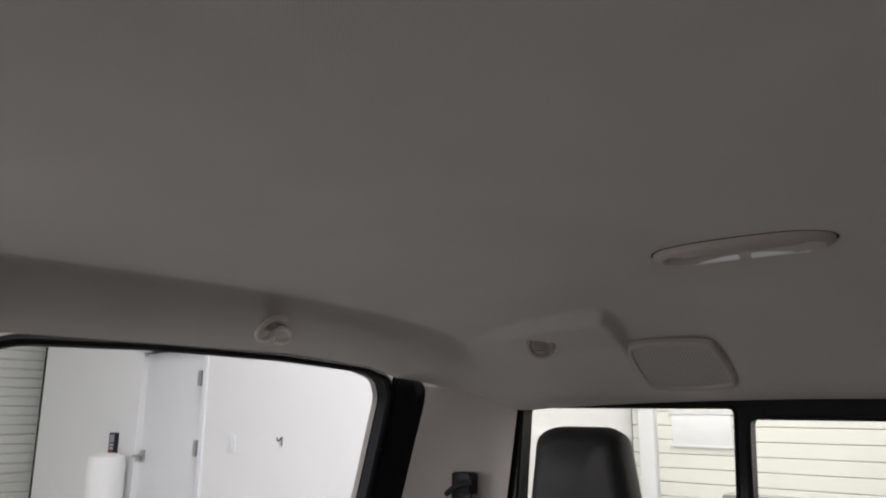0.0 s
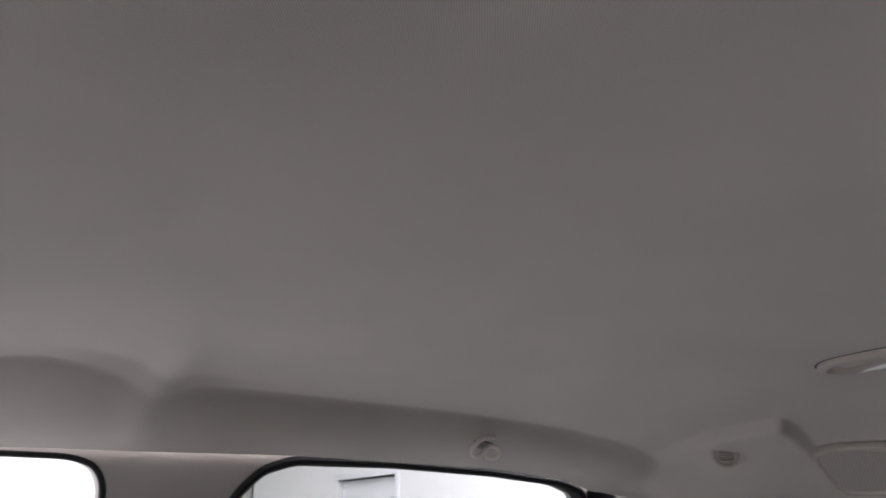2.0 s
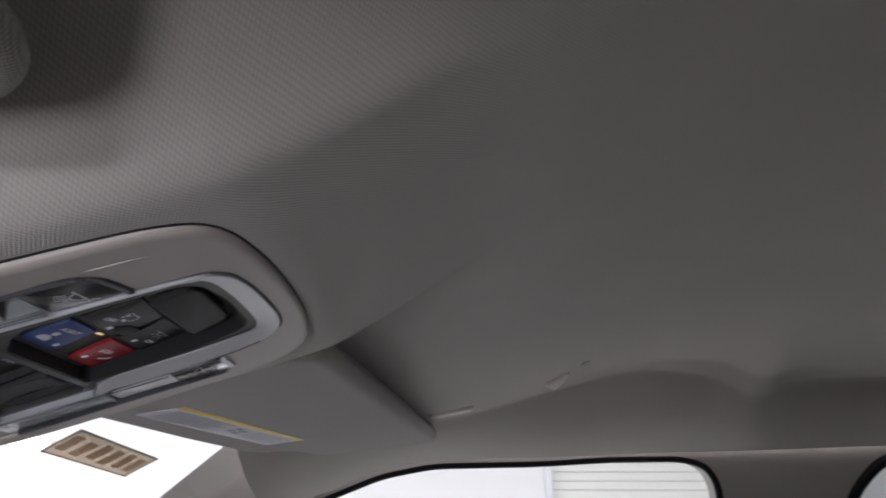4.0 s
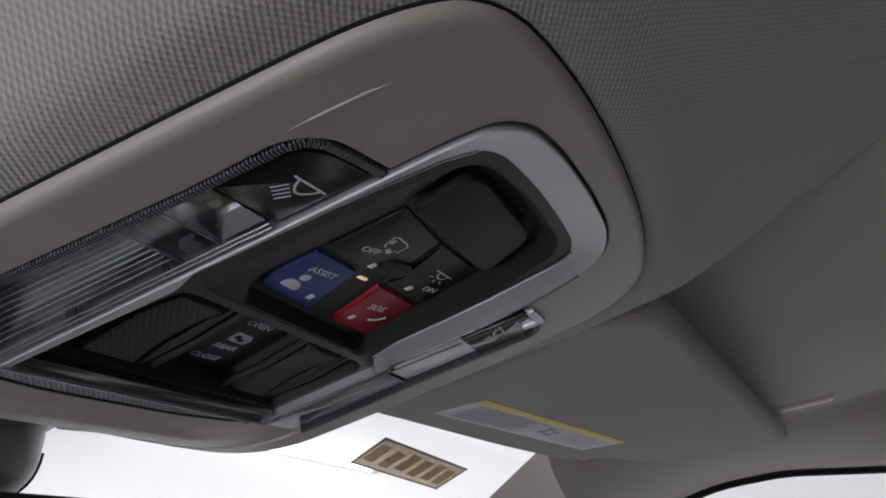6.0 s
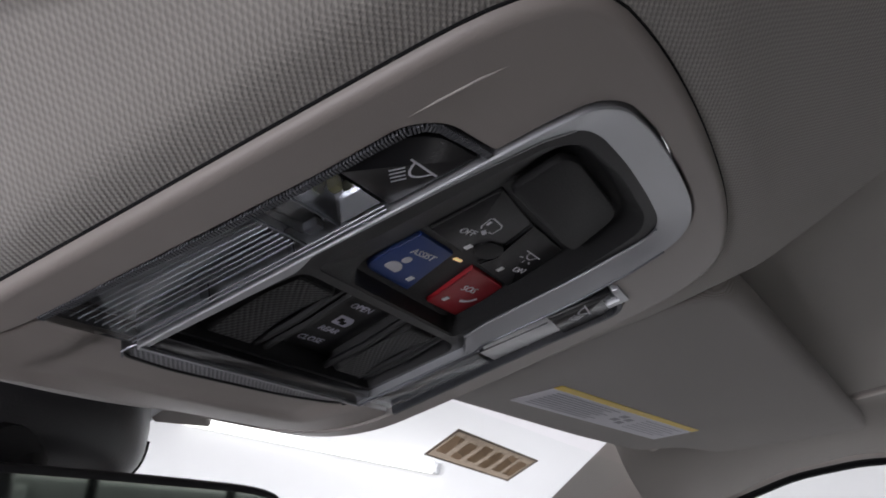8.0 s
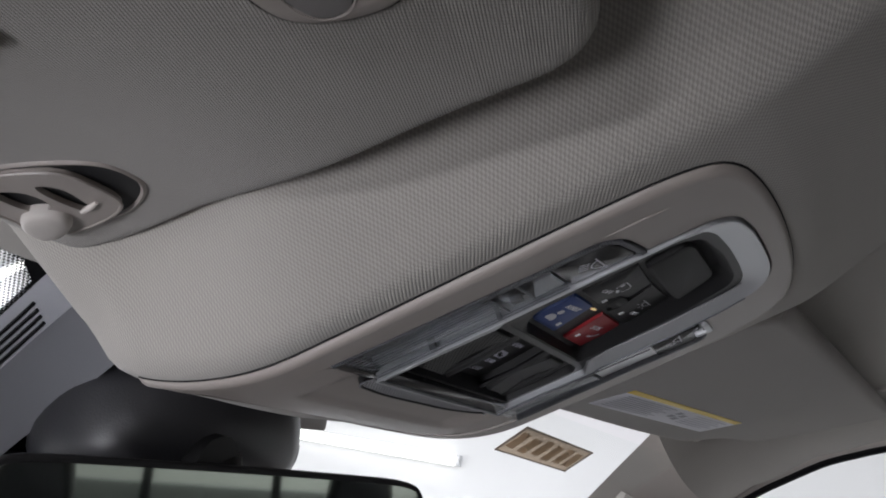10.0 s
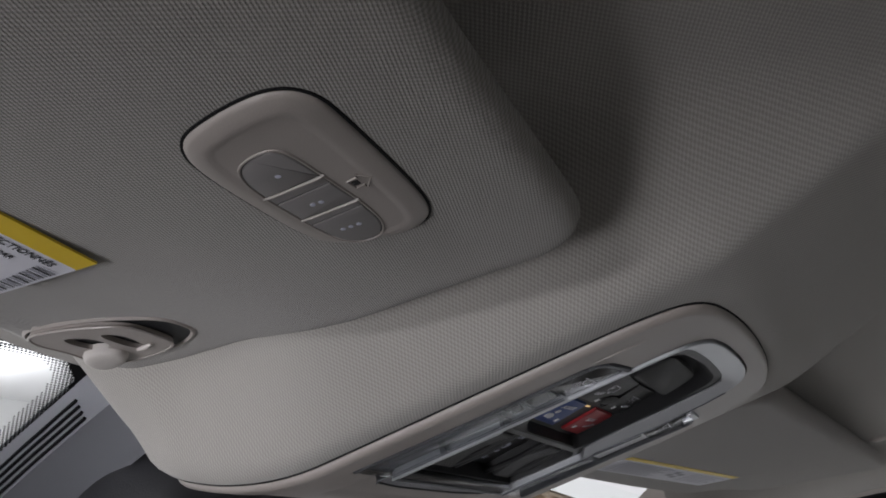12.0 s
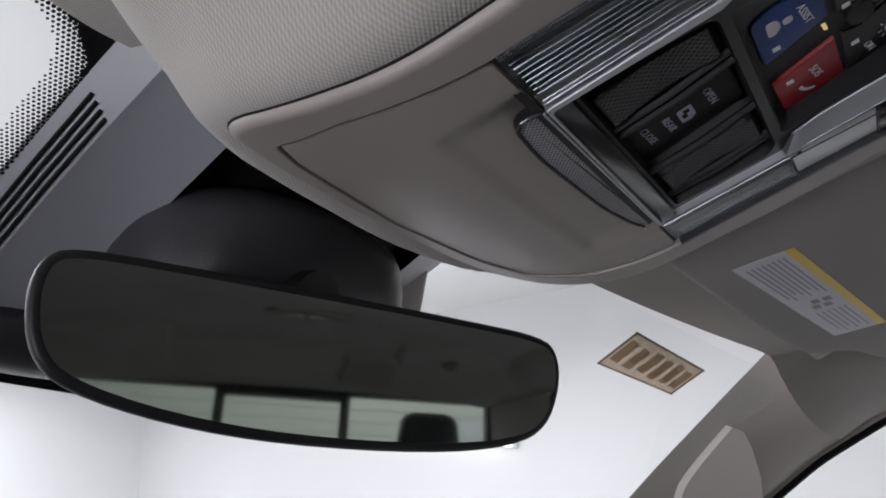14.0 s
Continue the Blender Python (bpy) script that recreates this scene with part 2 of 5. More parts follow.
M_KRAFT = thin_paper("kraft_paper", (0.25, 0.205, 0.155))
M_KRAFTINK = speckled("brown_ink", (0.17, 0.13, 0.10), 0.7, 700, 0.1, 0.1)
M_KRAFTBAR = thin_paper("brown_marker", (0.55, 0.45, 0.34))
M_WALL = speckled("white_wall_paint", (0.80, 0.80, 0.80), 0.65, 240, 0.15, 0.02, large=0.8)
M_DARKWALL = speckled("dark_light_cut_wall", (0.16, 0.16, 0.165), 0.65, 240, 0.15, 0.05, large=0.8)
M_DOOR = speckled("white_door_paint", (0.74, 0.75, 0.77), 0.45, 300, 0.08, 0.02, large=0.8)
M_SLAT = speckled("cream_siding", (0.74, 0.75, 0.70), 0.5, 200, 0.1, 0.03, large=0.8)
M_FLOOR = speckled("grey_epoxy", (0.42, 0.42, 0.41), 0.30, 60, 0.06, 0.12, large=0.7)
M_STEEL = speckled("brushed_steel", (0.5, 0.5, 0.5), 0.35, 900, 0.1, 0.08, metal=1.0)
M_PAINT = speckled("grey_green_car_paint", (0.20, 0.215, 0.20), 0.3, 2000, 0.03, 0.05)
M_CARPET = speckled("dark_carpet", (0.035, 0.034, 0.033), 0.95, 900, 0.6, 0.2)
M_TUBE = glow("lamp_tube", (1.0, 0.99, 0.97), 1.6)


# ---- mesh helpers ----
def part(name, bm, material, parent=None, label="", smooth=30, m=None):
    bmesh.ops.recalc_face_normals(bm, faces=bm.faces)
    data = bpy.data.meshes.new(name)
    bm.to_mesh(data)
    bm.free()
    data.materials.append(material)
    if smooth:
        for p in data.polygons:
            p.use_smooth = len(p.vertices) <= 6
        data.set_sharp_from_angle(angle=radians(smooth))
    ob = new(name, data)
    if parent:
        ob.parent = parent
    if m is not None:
        ob.matrix_basis = m
    return tagged(ob, label)


def thing(name, m, label, category, group="", kind=""):
    ob = new(name)
    ob.empty_display_size = 0.02
    ob.matrix_basis = m
    return tagged(ob, label, category, group, kind)


def rounded(points, r, seg=5):
    """A closed outline with its corners rounded by r (one number, or one for each corner)."""
    out, n = [], len(points)
    for i, p in enumerate(points):
        p, a, c = Vector(p), Vector(points[i - 1]), Vector(points[(i + 1) % n])
        ri = r[i] if isinstance(r, (list, tuple)) else r
        u, v = (a - p), (c - p)
        d = min(ri, u.length * 0.48, v.length * 0.48)
        if d < 1e-6:
            out.append(tuple(p))
            continue
        s, e = p + u.normalized() * d, p + v.normalized() * d
        for k in range(seg + 1):
            t = k / seg
            q = s * (1 - t) ** 2 + p * 2 * t * (1 - t) + e * t * t
            out.append(tuple(q))
    return out


def curve_round(points, passes=2):
    """Corner cutting: a smooth closed outline through the neighbourhood of a few points."""
    pts = [Vector(p) for p in points]
    for _ in range(passes):
        pts = [q for a, b in zip(pts, pts[1:] + pts[:1]) for q in (a * 0.75 + b * 0.25, a * 0.25 + b * 0.75)]
    return [tuple(p) for p in pts]


def polar(points, c, n):
    """The outline met by n even rays from c."""
    out = []
    for k in range(n):
        a = 2 * math.pi * k / n
        dx, dy = math.cos(a), math.sin(a)
        best = 0
        for (x1, y1), (x2, y2) in zip(points, points[1:] + points[:1]):
            ex, ey = x2 - x1, y2 - y1
            den = dx * ey - dy * ex
            if abs(den) < 1e-12:
                continue
            t = ((x1 - c[0]) * ey - (y1 - c[1]) * ex) / den
            s = ((x1 - c[0]) * dy - (y1 - c[1]) * dx) / den
            if t > best and -1e-9 <= s <= 1 + 1e-9:
                best = t
        out.append((c[0] + dx * best, c[1] + dy * best))
    return out


def inset(points, d):
    """The outline moved inwards by d."""
    n = len(points)
    area = sum(a[0] * b[1] - b[0] * a[1] for a, b in zip(points, points[1:] + points[:1]))
    s = 1 if area > 0 else -1
    out = []
    for i in range(n):
        a, b = Vector(points[i - 1]), Vector(points[(i + 1) % n])
        t = b - a
        if t.length < 1e-9:
            out.append(points[i])
            continue
        t.normalize()
        out.append((points[i][0] - t.y * d * s, points[i][1] + t.x * d * s))
    return out


def rings(loops, close=True, cap_first=False, cap_last=False):
    """A skin over loops of equal count."""
    bm = bmesh.new()
    rows = [[bm.verts.new(v) for v in loop] for loop in loops]
    for a, b in zip(rows, rows[1:]):
        n = len(a)
        for i in range(n if close else n - 1):
            j = (i + 1) % n
            bm.faces.new((a[i], a[j], b[j], b[i]))
    if cap_first:
        bm.faces.new(rows[0])
    if cap_last:
        bm.faces.new(rows[-1])
    return bm


def slab(outline, front, back, bev=0.0006, k=0.001):
    """A plate with a softened visible edge: visible face at z = front (towards -z), in thousandths."""
    o = [(x * k, y * k) for x, y in outline]
    sgn = 1 if back > front else -1
    b = bev
    i1, i2 = inset(o, b * 0.35), inset(o, b)
    f, e = front * k, back * k
    return rings([[(x, y, e) for x, y in o], [(x, y, f + sgn * b) for x, y in o], [(x, y, f + sgn * b * 0.3) for x, y in i1], [(x, y, f) for x, y in i2]],
                 cap_first=True, cap_last=True)


def hoop(outer, inner, front, back, bev=0.0006, k=0.001, zf=None, c=(0, 0), n=160, inner_bev=1.0):
    """A flat collar between two outlines."""
    zf = zf or (lambda x, y: 0.0)
    o, i = polar(outer, c, n), polar(inner, c, n)
    out = []
    b = bev / k
    sgn = 1 if back > front else -1
    e = b * inner_bev
    oi, ii = inset(o, b), inset(i, -e)
    oh, ih = inset(o, b * 0.35), inset(i, -e * 0.35)
    od, id_ = inset(o, b * 1.5), inset(i, -e * 1.5)
    for loop, z in ((o, back), (o, front + sgn * b), (oh, front + sgn * b * 0.35), (oi, front), (od, front), (id_, front), (ii, front), (ih, front + sgn * e * 0.35), (i, front + sgn * e), (i, back)):
        out.append([(x * k, y * k, (z + zf(x, y)) * k) for x, y in loop])
    return rings(out)


def box(x0, x1, y0, y1, z0, z1, bev=0.0, seg=2):
    bm = bmesh.new()
    bmesh.ops.create_cube(bm, size=1)
    for v in bm.verts:
        v.co = ((x0 + x1) / 2 + v.co.x * (x1 - x0), (y0 + y1) / 2 + v.co.y * (y1 - y0), (z0 + z1) / 2 + v.co.z * (z1 - z0))
    if bev:
        bmesh.ops.bevel(bm, geom=list(bm.edges), offset=bev, segments=seg, affect="EDGES", profile=0.6)
    return bm


def sweep(path, radius, sides=8, closed=False, flat=1.0):
    """A round bar along a path; radius may be a list."""
    pts = [Vector(p) for p in path]
    n = len(pts)
    loops = []
    up = Vector((0, 0, 1))
    prev = None
    for i, p in enumerate(pts):
        a = pts[i - 1] if (i or closed) else p
        b = pts[(i + 1) % n] if (i < n - 1 or closed) else p
        t = (b - a).normalized()
        s = t.cross(up if prev is None else prev)
        if s.length < 1e-4:
            s = t.cross(Vector((1, 0, 0)))
        s.normalize()
        u = s.cross(t)
        prev = u
        r = radius[i] if isinstance(radius, (list, tuple)) else radius
        loops.append([tuple(p + s * math.cos(2 * math.pi * k / sides) * r + u * math.sin(2 * math.pi * k / sides) * r * flat) for k in range(sides)])
    if closed:
        loops.append(loops[0])
        return rings(loops)
    return rings(loops, cap_first=True, cap_last=True)


def join(*bms):
    out = bmesh.new()
    for b in bms:
        tmp = bpy.data.meshes.new("tmp")
        b.to_mesh(tmp)
        b.free()
        out.from_mesh(tmp)
        bpy.data.meshes.remove(tmp)
    return out


def sheet(nx, ny, fn):
    bm = bmesh.new()
    vs = [[bm.verts.new(fn(i / nx, j / ny)) for i in range(nx + 1)] for j in range(ny + 1)]
    for j in range(ny):
        for i in range(nx):
            bm.faces.new((vs[j][i], vs[j][i + 1], vs[j + 1][i + 1], vs[j + 1][i]))
    return bm


def pierced(outer, holes, to3, thick):
    """A plate with holes through it. to3 maps an outline point to its place; thick is the way to the far side."""
    bm = bmesh.new()
    for loop in (outer, *holes):
        vs = [bm.verts.new(to3(*p)) for p in loop]
        for a, b in zip(vs, vs[1:] + vs[:1]):
            bm.edges.new((a, b))
    bmesh.ops.triangle_fill(bm, edges=list(bm.edges), use_beauty=True)
    faces = list(bm.faces)
    geo = bmesh.ops.extrude_face_region(bm, geom=faces)["geom"]
    bmesh.ops.translate(bm, verts=[v for v in geo if isinstance(v, bmesh.types.BMVert)], vec=thick)
    return bm


def letters(name, text, size, material, parent, m, align="CENTER", thick=0.00012, label=""):
    data = bpy.data.curves.new(name, "FONT")
    data.body, data.size, data.align_x, data.align_y, data.extrude, data.resolution_u = text, size, align, "CENTER", thick, 2
    tmp = new(name + "_tmp", data)
    bpy.context.view_layer.update()
    mesh = bpy.data.meshes.new_from_object(tmp.evaluated_get(bpy.context.evaluated_depsgraph_get()))
    bpy.data.objects.remove(tmp)
    mesh.materials.clear()
    mesh.materials.append(material)
    ob = new(name, mesh)
    ob.parent = parent
    ob.matrix_basis = m
    return tagged(ob, label)


DOWN = Matrix.Rotation(math.pi, 4, "X")


def below(x, y, z, turn=0):
    """Where print lies on a face that looks down: thousandths of a metre in the thing's own axes."""
    return Matrix.Translation((x / 1000, y / 1000, z / 1000)) @ DOWN @ Matrix.Rotation(radians(turn), 4, "Z")


def smooth(a, b, x):
    t = max(0.0, min(1.0, (x - a) / (b - a)))
    return t * t * (3 - 2 * t)


def line(table, x):
    """A smooth curve through a short table."""
    if x <= table[0][0]:
        return table[0][1]
    for (a, u), (b, v) in zip(table, table[1:]):
        if x <= b:
            t = (x - a) / (b - a)
            return u + (v - u) * (t * t * (3 - 2 * t) * 0.5 + t * 0.5)
    return table[-1][1]


def bend(table, x):
    """A curve without corners through a short table."""
    if x <= table[0][0] or x >= table[-1][0]:
        return table[0][1] if x <= table[0][0] else table[-1][1]
    i = max(k for k in range(len(table) - 1) if table[k][0] <= x)
    (x0, y0), (x1, y1) = table[i], table[i + 1]
    xa, ya = table[i - 1] if i else (2 * x0 - x1, 2 * y0 - y1)
    xb, yb = table[i + 2] if i + 2 < len(table) else (2 * x1 - x0, 2 * y1 - y0)
    d, t = x1 - x0, (x - x0) / (x1 - x0)
    m0, m1 = (y1 - ya) / (x1 - xa) * d, (yb - y0) / (xb - x0) * d
    return (2 * t ** 3 - 3 * t * t + 1) * y0 + (t ** 3 - 2 * t * t + t) * m0 + (3 * t * t - 2 * t ** 3) * y1 + (t ** 3 - t * t) * m1


# ---- roof lining ----
XC = -0.008
ROOF = [(-1.34, 1.680), (-1.20, 1.694), (-1.10, 1.788), (-1.0, 1.820), (-0.75, 1.842), (-0.35, 1.856), (-0.05, 1.855), (0.04, 1.850), (0.14, 1.827), (0.256, 1.788), (0.40, 1.768), (0.62, 1.752)]
EDGE = [(-1.34, 1.70), (-1.07, 1.724), (-0.98, 1.742), (-0.78, 1.754), (-0.4, 1.754), (-0.06, 1.744), (0.135, 1.737), (0.277, 1.734), (0.347, 1.721), (0.43, 1.690), (0.56, 1.61)]
CREASE = [(-1.34, 0.59), (-1.04, 0.600), (-0.79, 0.614), (-0.58, 0.636), (-0.42, 0.662), (-0.29, 0.672), (-0.20, 0.662), (-0.12, 0.638), (0.0, 0.618), (0.10, 0.642), (0.28, 0.638), (0.62, 0.638)]
POD = [(0.0, 1.866), (0.15, 1.846), (0.20, 1.818), (0.228, 1.803), (0.26, 1.783), (0.30, 1.7575), (0.3226, 1.7450), (0.407, 1.7195), (0.47, 1.7015), (0.53, 1.7000), (0.60, 1.712)]
POD_PLAN = [(0.0, 0.566), (0.070, 0.562), (0.092, 0.552), (0.102, 0.53), (0.104, 0.36), (0.101, 0.30), (0.099, 0.26), (0.088, 0.225), (0.05, 0.165), (0.0, 0.14)]


CON_OUT = curve_round([(-101, 40), (-98, -40), (-96, -68), (-88, -82.6), (-62, -88.4), (-23, -91), (24, -90), (58, -83), (74, -66), (82, -30), (88, 40), (88, 100), (84, 128), (62, 148), (20, 155), (-30, 153), (-84, 147), (-104, 140), (-106, 110), (-103, 80)], passes=2)


def inside(p, loop):
    hit = False
    for (x1, y1), (x2, y2) in zip(loop, loop[1:] + loop[:1]):
        if (y1 > p[1]) != (y2 > p[1]) and p[0] < (x2 - x1) * (p[1] - y1) / (y2 - y1) + x1:
            hit = not hit
    return hit


def dish(x, y):
    return max(0.0, y - 65) ** 2 * 0.0042


def con_gap(lx, ly):
    """Signed way from the console's outer edge, in thousandths (outside is positive)."""
    best = 1e9
    for (x1, y1), (x2, y2) in zip(CON_OUT, CON_OUT[1:] + CON_OUT[:1]):
        ex, ey = x2 - x1, y2 - y1
        t = max(0.0, min(1.0, ((lx - x1) * ex + (ly - y1) * ey) / (ex * ex + ey * ey)))
        best = min(best, math.hypot(lx - x1 - t * ex, ly - y1 - t * ey))
    return -best if inside((lx, ly), CON_OUT) else best


def wall_x(z):
    return 0.755 + (1.715 - z) * 0.3


def soft_min(a, b, k):
    """The lower of two heights, rounded over about k."""
    m = min(a, b)
    return m - k * 0.25 * math.log(math.exp(-(a - m) * 4 / k) + math.exp(-(b - m) * 4 / k))


def pod_gap(ax, y):
    """How far a point of the plan lies outside the console pod."""
    best = 9.0
    for (x1, y1), (x2, y2) in zip(POD_PLAN, POD_PLAN[1:]):
        ex, ey = x2 - x1, y2 - y1
        t = max(0.0, min(1.0, ((ax - x1) * ex + (y - y1) * ey) / (ex * ex + ey * ey)))
        dx, dy = ax - x1 - t * ex, y - y1 - t * ey
        side = ex * (y - y1) - ey * (ax - x1)
        d = math.hypot(dx, dy) * (1 if side < 0 else -1)
        if abs(d) < abs(best):
            best = d
    return max(0.0, -best)


def roof_z(x, y):
    ax = abs(x - XC)
    base = bend(ROOF, y) + 0.004 - 0.020 * (ax / 0.6) ** 2
    if y > 0:
        base += 0.008 * smooth(0.14, 0.27, y) * smooth(0.08, 0.22, ax)
    # pocket above the rear belt anchor
    py = y + 0.35 * max(0.0, ax - 0.42)
    base -= 0.022 * smooth(-1.014, -1.030, py) * smooth(0.288, 0.304, ax) * (1 - smooth(0.44, 0.60, ax)) * (1 - smooth(-1.07, -1.20, y))
    # soft rib that runs down to the middle door pillar
    base -= 0.019 * math.exp(-((y + 0.128) / 0.034) ** 2) * smooth(0.44, 0.62, ax)
    z = base
    if y > -0.25 and ax < 0.6:
        ridge = bend(POD, y) + (0.85 + 0.65 * smooth(0.44, 0.50, y) * (1 - smooth(0.515, 0.56, y)) * smooth(0.0, 0.06, XC - x) + 0.5 * smooth(0.56, 0.60, y)) * pod_gap(ax, y)
        tail = smooth(0.165, 0.245, y)
        z = base * (1 - tail) + tail * soft_min(base, ridge, 0.006 + 0.05 * smooth(0.240, 0.175, y) * smooth(-0.08, 0.05, x - XC) + (0.006 + 0.03 * smooth(0.30, 0.10, y)) * smooth(0.05, -0.08, x - XC))
    if 0.28 < y < 0.60 and ax < 0.15:
        # the cloth runs down to the console's edge
        lx, lz = x * 1000, 1.3
        for _ in range(3):
            ly = ((y - 0.407) * 1000 - 0.284 * lz) / 0.9588
            lz = 1.3 + dish(lx, min(ly, 146.0))
        w = 1 - smooth(0.0, 20.0, con_gap(lx, ly))
        if w > 0:
            z = z * (1 - w) + (1.7175 + (lz * 0.9588 - ly * 0.284) * 0.001) * w
    e = line(EDGE, y)
    crease = bend(CREASE, y)
    if ax > crease - 0.04:
        drop = 0.016 * math.exp(-((y + 0.12) / 0.10) ** 2)
        t = (ax - crease) / (wall_x(e) - 0.005 - crease)
        zc = base - 0.002 - drop
        rail = zc + (e - zc) * (0.55 * t + 0.45 * (1 - (1 - min(1.0, t)) ** 3)) if t > 0 else zc
        w = smooth(crease - 0.04, crease + 0.008 + 0.03 * smooth(-0.55, -0.95, y), ax)
        z = z * (1 - w) + rail * w
    return z


def front_edge(x):
    return 0.612 - 0.10 * (abs(x) / 0.65) ** 2 + 0.003 * smooth(0.085, 0.115, -x)


def roof_point(u, v):
    y = -1.31 + (1 - (1 - v) ** 1.25) * (0.612 + 1.31)
    e = line(EDGE, y)
    half = wall_x(e) - 0.005
    s = 2 * u - 1
    x = XC + s * half
    y = min(y, front_edge(x))
    return (x, y, roof_z(x, y))


CON_HOLE = [(-96, 60), (-93, -40), (-90, -66), (-82, -78), (-60, -85), (-20, -88), (22, -87), (54, -80), (68, -63), (76, -30), (82, 40), (82, 95), (76, 122), (56, 139), (20, 146), (-30, 144), (-84, 139), (-97, 132)]


bm = sheet(300, 400, roof_point)
to_con = pose(0, 0.407, 1.7175, -16.5).inverted()
gone = [f for f in bm.faces if f.calc_center_median().y > 0.28 and abs(f.calc_center_median().x) < 0.12 and inside(tuple((to_con @ f.calc_center_median()) * 1000)[:2], CON_HOLE)]
bmesh.ops.delete(bm, geom=gone, context="FACES")
roof = part("ceiling", bm, M_ROOF, smooth=80)
tagged(roof, "taupe knitted cloth roof lining with a central ridge", "headliner", kind="structure")

# ---- side walls, pillars, rear wall ----
F_WIN = [(-0.13, 1.30), (-0.118, 1.68), (-0.114, 1.706), (-0.098, 1.729), (-0.064, 1.738), (0.03, 1.737), (0.135, 1.731), (0.277, 1.728), (0.347, 1.715), (0.428, 1.684), (0.507, 1.643), (0.566, 1.602), (0.74, 1.46), (0.88, 1.32), (0.86, 1.29), (-0.10, 1.28)]
R_WIN = [(-0.275, 1.30), (-0.285, 1.66), (-0.305, 1.70), (-0.335, 1.731), (-0.385, 1.747), (-0.566, 1.7515), (-0.786, 1.748), (-0.987, 1.737), (-1.050, 1.722), (-1.073, 1.69), (-1.078, 1.5), (-1.06, 1.30), (-1.02, 1.28), (-0.31, 1.28)]


def side_wall(sign, name, label):
    outer = [(1.35, 0.5), (1.35, 0.98), (0.93, 1.30), (0.60, 1.60), (0.52, 1.655), (0.43, 1.702), (0.347, 1.734), (0.277, 1.746), (0.135, 1.750), (-0.06, 1.758), (-0.4, 1.768), (-0.78, 1.766), (-0.98, 1.755), (-1.07, 1.742), (-1.34, 1.705), (-1.38, 0.5)]
    f, r = rounded(F_WIN, 0.02, 3), rounded(R_WIN, 0.015, 3)
    bm = pierced(outer, [f, r], lambda y, z: (sign * wall_x(z), y, z), (sign * 0.045, 0, 0))
    ob = part(name, bm, M_TRIM, smooth=35)
    tagged(ob, label, "wall", kind="structure")
    for k, win in enumerate((f, r)):
        if sign < 0 and k == 0:
            continue  # the driver's window is wound down
        wn = thing("window_%d" % (k + 1 + (2 if sign < 0 else 0)), Matrix.Identity(4), "car door window with a black rubber surround", "window", kind="structure")
        loop = [(sign * (wall_x(z) + (0.001 if k else 0.004)), y, z + (0.002 if k else 0)) for y, z in win]
        part("seal", sweep(loop, 0.0085 if k else 0.0055, 8, True), M_RUBBER, wn, "black rubber seal")
        part("reveal", rings([[(sign * (wall_x(z) + o), y, z) for y, z in inset(win, d)] for o, d in ((-0.002, 0.0), (0.0, 0.002), (0.030 if k else 0.009, 0.002))]), M_RUBBER, wn, "black rubber run channel", smooth=40)
        bm = bmesh.new()
        bm.faces.new([bm.verts.new((sign * (wall_x(z) + 0.026), y, z)) for y, z in win])
        g = part("pane", bm, M_TINT if k else M_GLASS, wn, "lightly tinted side glass" if k else "clear side glass", smooth=0)
        g.visible_shadow = False
    return ob


side_wall(1, "wall_east", "taupe door frame and pillar trim with two windows")
side_wall(-1, "wall_west", "taupe door frame and pillar trim with two windows")

# broad black door frame behind the rear side window
blk = rounded([(-1.082, 1.30), (-1.083, 1.69), (-1.06, 1.728), (-1.11, 1.733), (-1.165, 1.715), (-1.18, 1.66), (-1.19, 1.30)], 0.02, 4)
for sx in (1, -1):
    bm = rings([[(sx * (wall_x(z) + 0.001), y, z) for y, z in blk], [(sx * (wall_x(z) - 0.007), y, z) for y, z in inset(blk, 0.002)], [(sx * (wall_x(z) - 0.009), y, z) for y, z in inset(blk, 0.006)]], cap_last=True)
    tagged(part("door_frame_trim", bm, M_RUBBER), "broad black rubber door frame beside the rear window", "door frame", kind="structure")


def rear_y(z):
    return -1.30 - (z - 1.68) * 0.15


PANES = [(0.185, 0.605), (-0.165, 0.165), (-0.605, -0.185)]
holes = [rounded([(a, 1.33), (b, 1.33), (b, 1.672 if k != 1 else 1.655), (a, 1.672 if k != 1 else 1.655)], 0.014, 4) for k, (a, b) in enumerate(PANES)]
bm = pierced([(-0.80, 0.5), (0.80, 0.5), (0.80, 1.66), (0.62, 1.695), (0.2, 1.698), (-0.2, 1.698), (-0.62, 1.695), (-0.80, 1.66)], holes, lambda x, z: (x, rear_y(z), z), (0, -0.04, 0))
rear = tagged(part("wall_south", bm, M_GLOSS, smooth=30), "black rear cab window surround with three panes", "wall", kind="structure")
rw = thing("window_5", Matrix.Identity(4), "three-pane sliding rear cab window in a black surround", "window", kind="structure")
for (a, b), h in zip(PANES, holes):
    bm = bmesh.new()
    bm.faces.new([bm.verts.new((x, rear_y(z) - 0.02, z)) for x, z in h])
    g = part("pane", bm, M_REARTINT, rw, "lightly tinted rear glass", smooth=0)
    g.visible_shadow = False
    part("seal", sweep([(x, rear_y(z) + 0.001, z) for x, z in h], 0.0035, 6, True), M_RUBBER, rw, "thin black seal")

